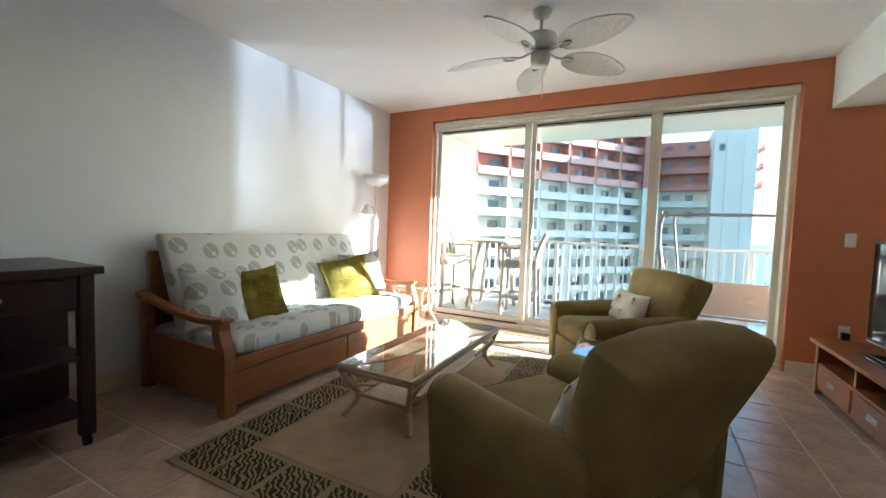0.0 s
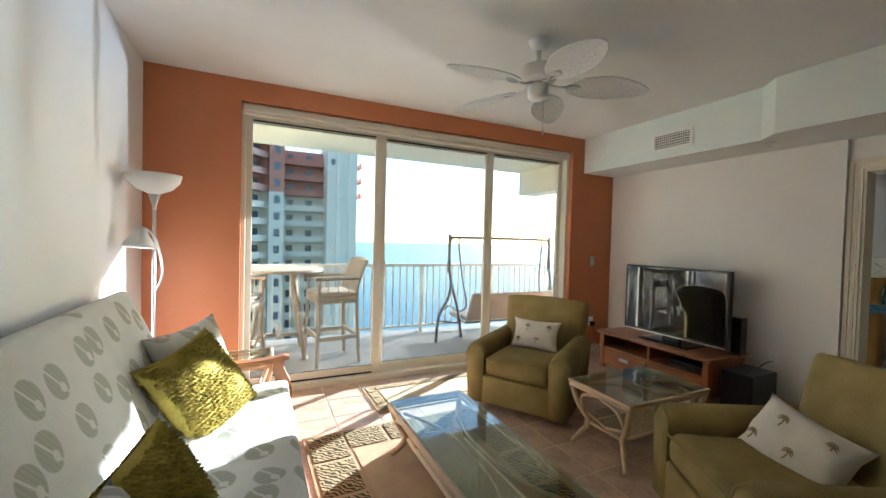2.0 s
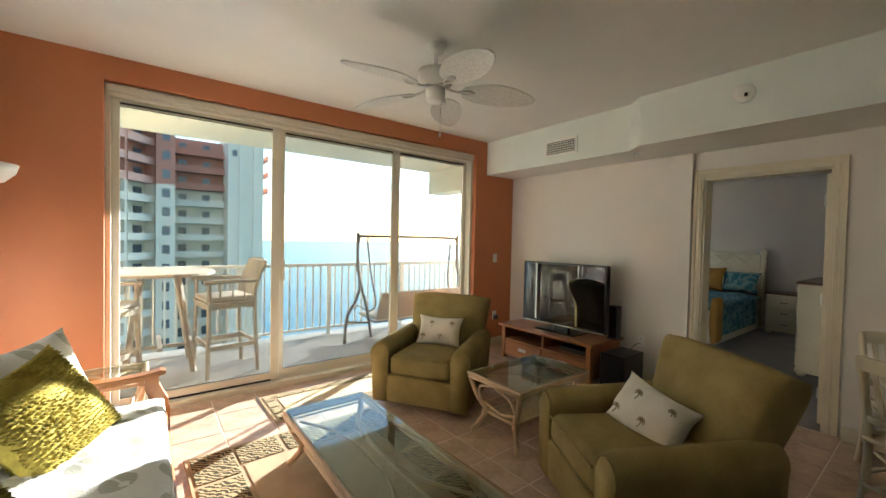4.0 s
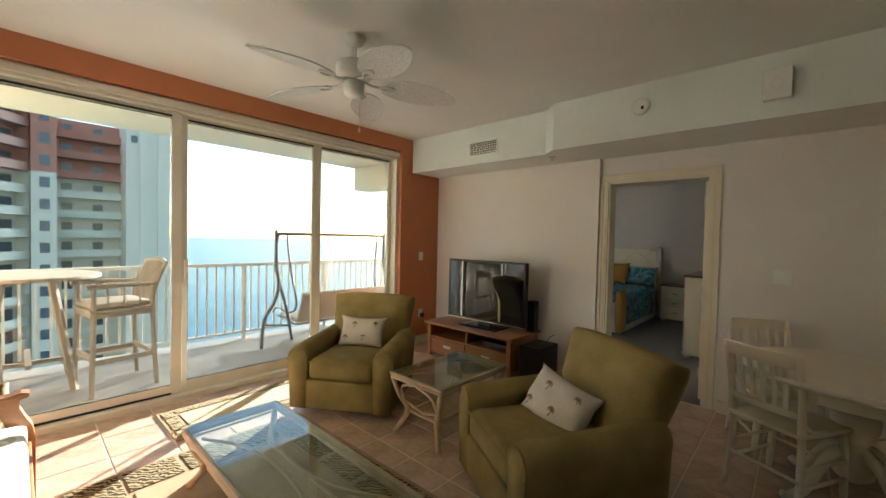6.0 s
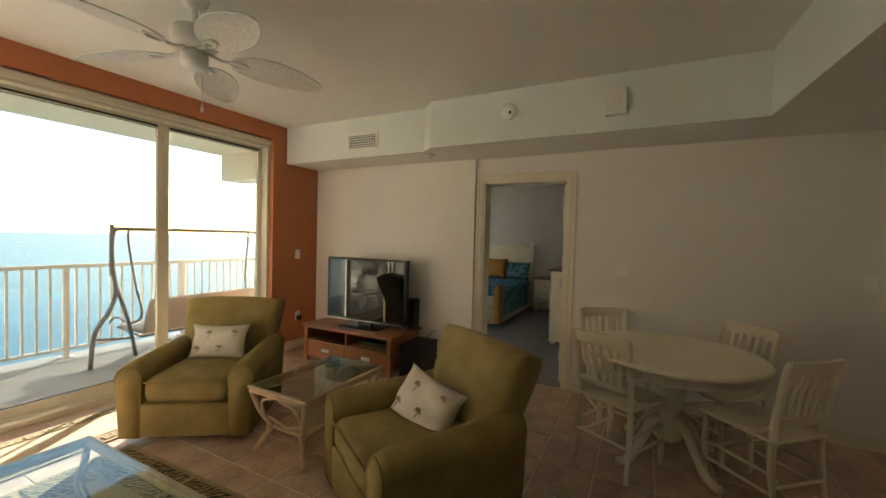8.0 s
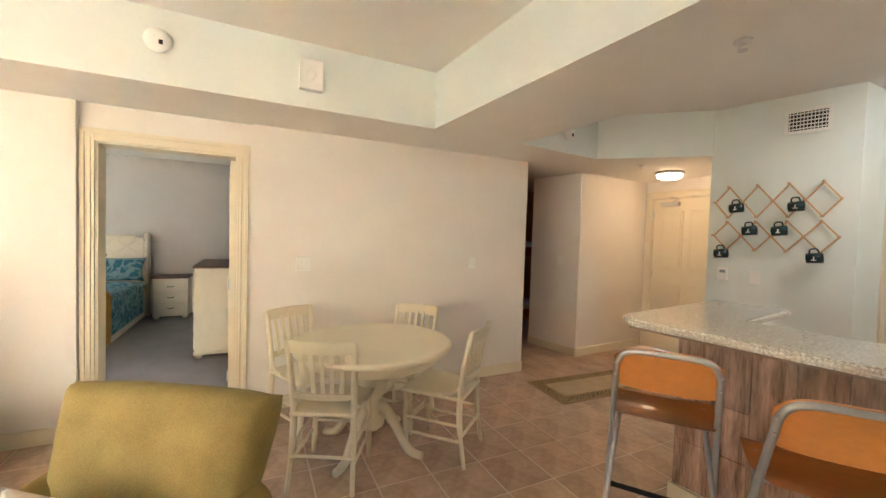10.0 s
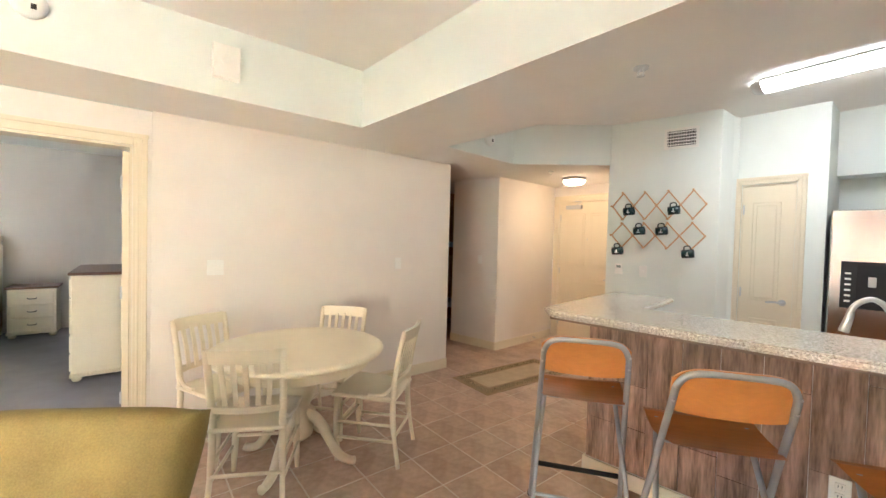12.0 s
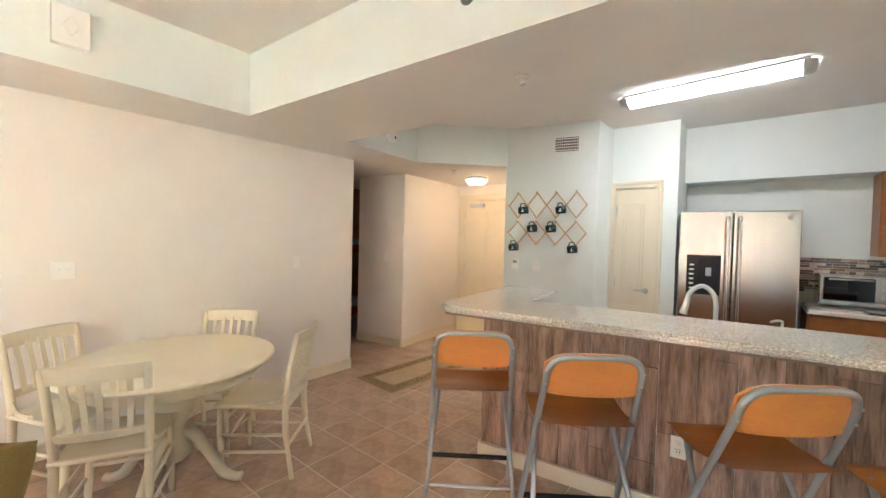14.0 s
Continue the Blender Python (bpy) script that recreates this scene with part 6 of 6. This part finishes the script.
for px, z in ((1.07, 1.79), (0.68, 1.79), (0.97, 1.59), (0.775, 1.59), (1.165, 1.38), (0.555, 1.375)):
    mug(px, z, -6)
air_vent(on_wall(0.65, 2.495), 0.29, 0.20, "white metal air vent high on the pale green wall")
th = thing("thermostat", on_wall(1.16, 1.19), "small white thermostat on the pale green wall", "thermostat")
part("case", boxes((-0.038, 0.038, -0.022, 0, -0.055, 0.055), bevel=0.005), PLASTIC, th)
part("display", boxes((-0.022, 0.022, -0.0235, -0.021, 0.012, 0.038)), mat("grey_lcd", (0.30, 0.33, 0.30), 0.2), th)
wall_plate("light_switch", on_wall(0.935, 1.175), "single", "white light switch beside the thermostat")
smoke_alarm(pose(1.905, -1.15, 2.47, 0, -90, 0), "round white smoke detector beside the kitchen soffit")
wall_plate("light_switch", pose(2.93, -2.06, 1.19, 0, 0, 190), "single", "white light switch on the hall wall")
ds = thing("door_stop", pose(2.735, -2.95, 0.06), "small brass spring door stop on the baseboard", "door stop")
part("spring", tube(bmesh.new(), [(-0.014, 0, 0), (-0.08, 0, -0.005)], 0.006, 8), CHROME, ds)


def bunk_bed():
    b = thing("bunk_bed", pose(3.80, -2.66, 0), "dark wooden bunk bed with pale bedding in the corridor", "bunk bed")
    for x in (0, 0.75):
        for y in (0, 0.50):
            part("post", boxes((x, x + 0.06, y, y + 0.06, 0, 1.7), bevel=0.006), CHERRY, b)
    for z in (0.30, 1.25):
        part("side_rail", boxes((0.06, 0.75, 0.01, 0.04, z - 0.05, z + 0.08)), CHERRY, b)
        part("end_rail", boxes((0.01, 0.04, 0.06, 0.50, z - 0.05, z + 0.08)), CHERRY, b)
        part("mattress", boxes((0.05, 0.78, 0.05, 0.52, z, z + 0.16), bevel=0.03, seg=3), mat("pale_bedding", (0.55, 0.56, 0.58), 0.9), b, "pale bedding", True)


bunk_bed()

# ---- bedroom ----
TEAL = overlay(mat("teal_comforter", (0.04, 0.17, 0.22), 0.9, var=0.2, scale=6, fine=120, bump=0.3), leaf_lines(9, 0.16, 0.05), (0.22, 0.36, 0.36))
OCHRE = mat("ochre_fabric", (0.42, 0.22, 0.04), 0.9, var=0.15, fine=150, bump=0.3)


def bed():
    b = thing("bed", pose(6.93, 3.05, 0), "cream wooden bed with a teal leaf-print comforter", "bed")
    part("headboard", boxes((-0.06, 0, 0.06, 1.50, 0.25, 1.28), bevel=0.01), CREAM, b)
    part("crown", boxes((-0.10, 0.015, 0.16, 1.40, 1.28, 1.315), (-0.085, 0.005, 0.18, 1.38, 1.255, 1.28), bevel=0.006), CREAM, b)
    for y, o in ((0.14, 1), (1.42, -1)):
        part("scroll", tube(bmesh.new(), curve_pts([(-0.04, y + o * 0.02, 1.29), (-0.04, y - o * 0.06, 1.22), (-0.04, y - o * 0.02, 1.12), (-0.04, y - o * 0.09, 1.06)], 4), 0.022, 8), CREAM, b, "", True)
    for k in range(5):
        y = 0.16 + 0.30 * k
        part("louver_panel", boxes((-0.075, -0.06, y, y + 0.26, 0.75, 1.0), bevel=0.006), CREAM, b)
        part("cross_brace", tube(bmesh.new(), [(-0.068, y, 1.04), (-0.068, y + 0.26, 1.24)], 0.012, 6), CREAM, b)
        part("cross_brace", tube(bmesh.new(), [(-0.068, y, 1.24), (-0.068, y + 0.26, 1.04)], 0.010, 6), CREAM, b)
    for y in (0.02, 1.54):
        part("bedpost", lathe(bmesh.new(), [(0.04, 0), (0.045, 1.20), (0.03, 1.24), (0.05, 1.29), (0.045, 1.34), (0.01, 1.37)], 14, pose(-0.03, y, 0)), CREAM, b, "", True)
    part("mattress", boxes((-2.15, -0.08, 0.05, 1.52, 0.30, 0.55), bevel=0.05, seg=3), mat("white_sheet", (0.7, 0.7, 0.66), 0.9), b, "", True)
    bm = soft_slab(bmesh.new(), 1.85, 1.62, 0.16, 20, 20, 0.03, 2.0)
    bmesh.ops.transform(bm, matrix=pose(-1.28, 0.78, 0.55), verts=bm.verts)
    part("comforter", bm, TEAL, b, "teal leaf-print comforter", True)
    part("comforter_drop", boxes((-2.2, -0.5, -0.03, 0.03, 0.14, 0.56), bevel=0.025, seg=3), TEAL, b, "", True)
    part("bed_skirt", boxes((-2.12, -0.1, 0.04, 1.5, 0.01, 0.30)), CREAMFAB, b, "cream bed skirt")


bed()
scatter_cushion("bed_pillow", pose(6.45, 3.72, 0.83, 0, 0, -90) @ pose(0, 0, 0, -25), 0.46, 0.16, OCHRE, "ochre cushion propped on the bed", seed=11.0)
scatter_cushion("bed_pillow", pose(6.55, 3.30, 0.80, 0, 0, -90) @ pose(0, 0, 0, -28), 0.55, 0.18, TEAL, "teal leaf-print pillow on the bed", h=0.40, seed=12.0)
scatter_cushion("bed_pillow", pose(6.60, 4.20, 0.80, 0, 0, -90) @ pose(0, 0, 0, -28), 0.55, 0.18, CREAMFAB, "cream pillow on the bed", h=0.40, seed=13.0)
tb = thing("folded_blanket", pose(4.60, 3.02, 0.10), "ochre folded blanket hanging over the bed end", "blanket")
bm = soft_slab(bmesh.new(), 0.62, 0.24, 0.10, 10, 10, 0.02, 6.0)
bmesh.ops.transform(bm, matrix=pose(0, 0, 0.30, 0, 90, 90), verts=bm.verts)
part("cloth", bm, OCHRE, tb, "", True)


DRESSTOP = mat("brown_dresser_top", (0.16, 0.085, 0.05), 0.4, var=0.2, scale=3, fine=25, stretch=(1, 7, 1))


def drawer_chest(name, m, w, d, h, rows, label, top):
    c = thing(name, m, label, "chest of drawers")
    part("body", boxes((0, d, 0, w, 0.08, h - 0.03), bevel=0.008), CREAM, c)
    part("top", boxes((-0.02, d + 0.01, -0.02, w + 0.02, h - 0.03, h), bevel=0.008), top, c)
    part("plinth", boxes((-0.01, d, -0.01, w + 0.01, 0.05, 0.085), bevel=0.004), CREAM, c)
    for x in (0.04, d - 0.04):
        for y in (0.04, w - 0.04):
            part("bun_foot", lathe(bmesh.new(), [(0.02, 0), (0.04, 0.02), (0.04, 0.04), (0.025, 0.055)], 12, pose(x, y, 0)), CREAM, c, "", True)
    dh = (h - 0.16) / rows
    for k in range(rows):
        z = 0.10 + k * dh
        r = part("drawer", boxes((-0.014, 0.004, 0.03, w - 0.03, z + 0.008, z + dh - 0.008), bevel=0.004), CREAM, c)
        part("pull", tube(bmesh.new(), curve_pts([(-0.014, w / 2 - 0.04, z + dh / 2), (-0.03, w / 2 - 0.03, z + dh / 2 - 0.01), (-0.03, w / 2 + 0.03, z + dh / 2 - 0.01), (-0.014, w / 2 + 0.04, z + dh / 2)], 3), 0.005, 6), DARK, r)


drawer_chest("nightstand", pose(6.50, 2.46, 0), 0.46, 0.42, 0.68, 3, "cream nightstand with a brown top and three drawers beside the bed", DRESSTOP)
drawer_chest("dresser", pose(4.10, 2.10, 0, 0, 0, -90), 1.1, 0.52, 1.05, 5, "cream dresser with a brown wood top near the door", DRESSTOP)
fan2 = thing("bedroom_fan", pose(4.6, 3.3, 2.6), "white bedroom ceiling fan", "ceiling fan")
part("motor", lathe(bmesh.new(), [(0.06, 0), (0.06, -0.04), (0.015, -0.05), (0.015, -0.15), (0.12, -0.17), (0.12, -0.25), (0.05, -0.28)], 20), WHITE, fan2, "", True)
for k in range(5):
    o = part("blade", boxes((0.12, 0.62, -0.065, 0.065, -0.235, -0.228), bevel=0.002), WHITE, fan2)
    o.rotation_euler = (0, 0, radians(20 + 72 * k))

# ---- floor tiles, piece by piece ----
bmt = bmesh.new()
box(bmt, -0.1635, 0.1635, -0.1635, 0.1635, -0.006, 0.0, bevel=0.002, seg=1)
tile_mesh = bpy.data.meshes.new("tile")
bmt.to_mesh(tile_mesh)
bmt.free()
tile_mesh.materials.append(TILE)
floor_ob = bpy.data.objects["floor"]
rest_v, rest_f, cells = [], [], []
P = 0.336
for i in range(-3, 20):
    for j in range(-17, 11):
        x, y = -1.844 + (i - 0.5) * P, 1.54 + (j - 0.5) * P
        if not (XL - 0.1 < x < 4.6 and -3.7 < y < 5.0):
            continue
        if x > XR + 0.05 and y > -1.1:
            continue
        cells.append((x, y))
near = [c for c in cells if -2.6 < c[0] < 2.6 and -1.3 < c[1] < 4.9 and not (-1.3 < c[0] < -0.1 and 1.6 < c[1] < 3.8)]
near = sorted(near, key=lambda c: (c[0] - 0.4) ** 2 + (c[1] - 1.6) ** 2)[:300]
for x, y in near:
    o = new("tile", tile_mesh)
    o.parent = floor_ob
    o.location = (x, y, 0)
keep = set(near)
for x, y in cells:
    if (x, y) in keep:
        continue
    b0 = len(rest_v)
    e = 0.1635
    rest_v += [(x - e, y - e, 0), (x + e, y - e, 0), (x + e, y + e, 0), (x - e, y + e, 0), (x - e, y - e, -0.006), (x + e, y - e, -0.006), (x + e, y + e, -0.006), (x - e, y + e, -0.006)]
    rest_f += [tuple(b0 + k for k in q) for q in ((0, 1, 2, 3), (0, 4, 5, 1), (1, 5, 6, 2), (2, 6, 7, 3), (3, 7, 4, 0))]
me = bpy.data.meshes.new("tile_rest")
me.from_pydata(rest_v, [], rest_f)
me.materials.append(TILE)
rest = new("tile_field", me)
rest.parent = floor_ob
rest["kind"] = "stuff"
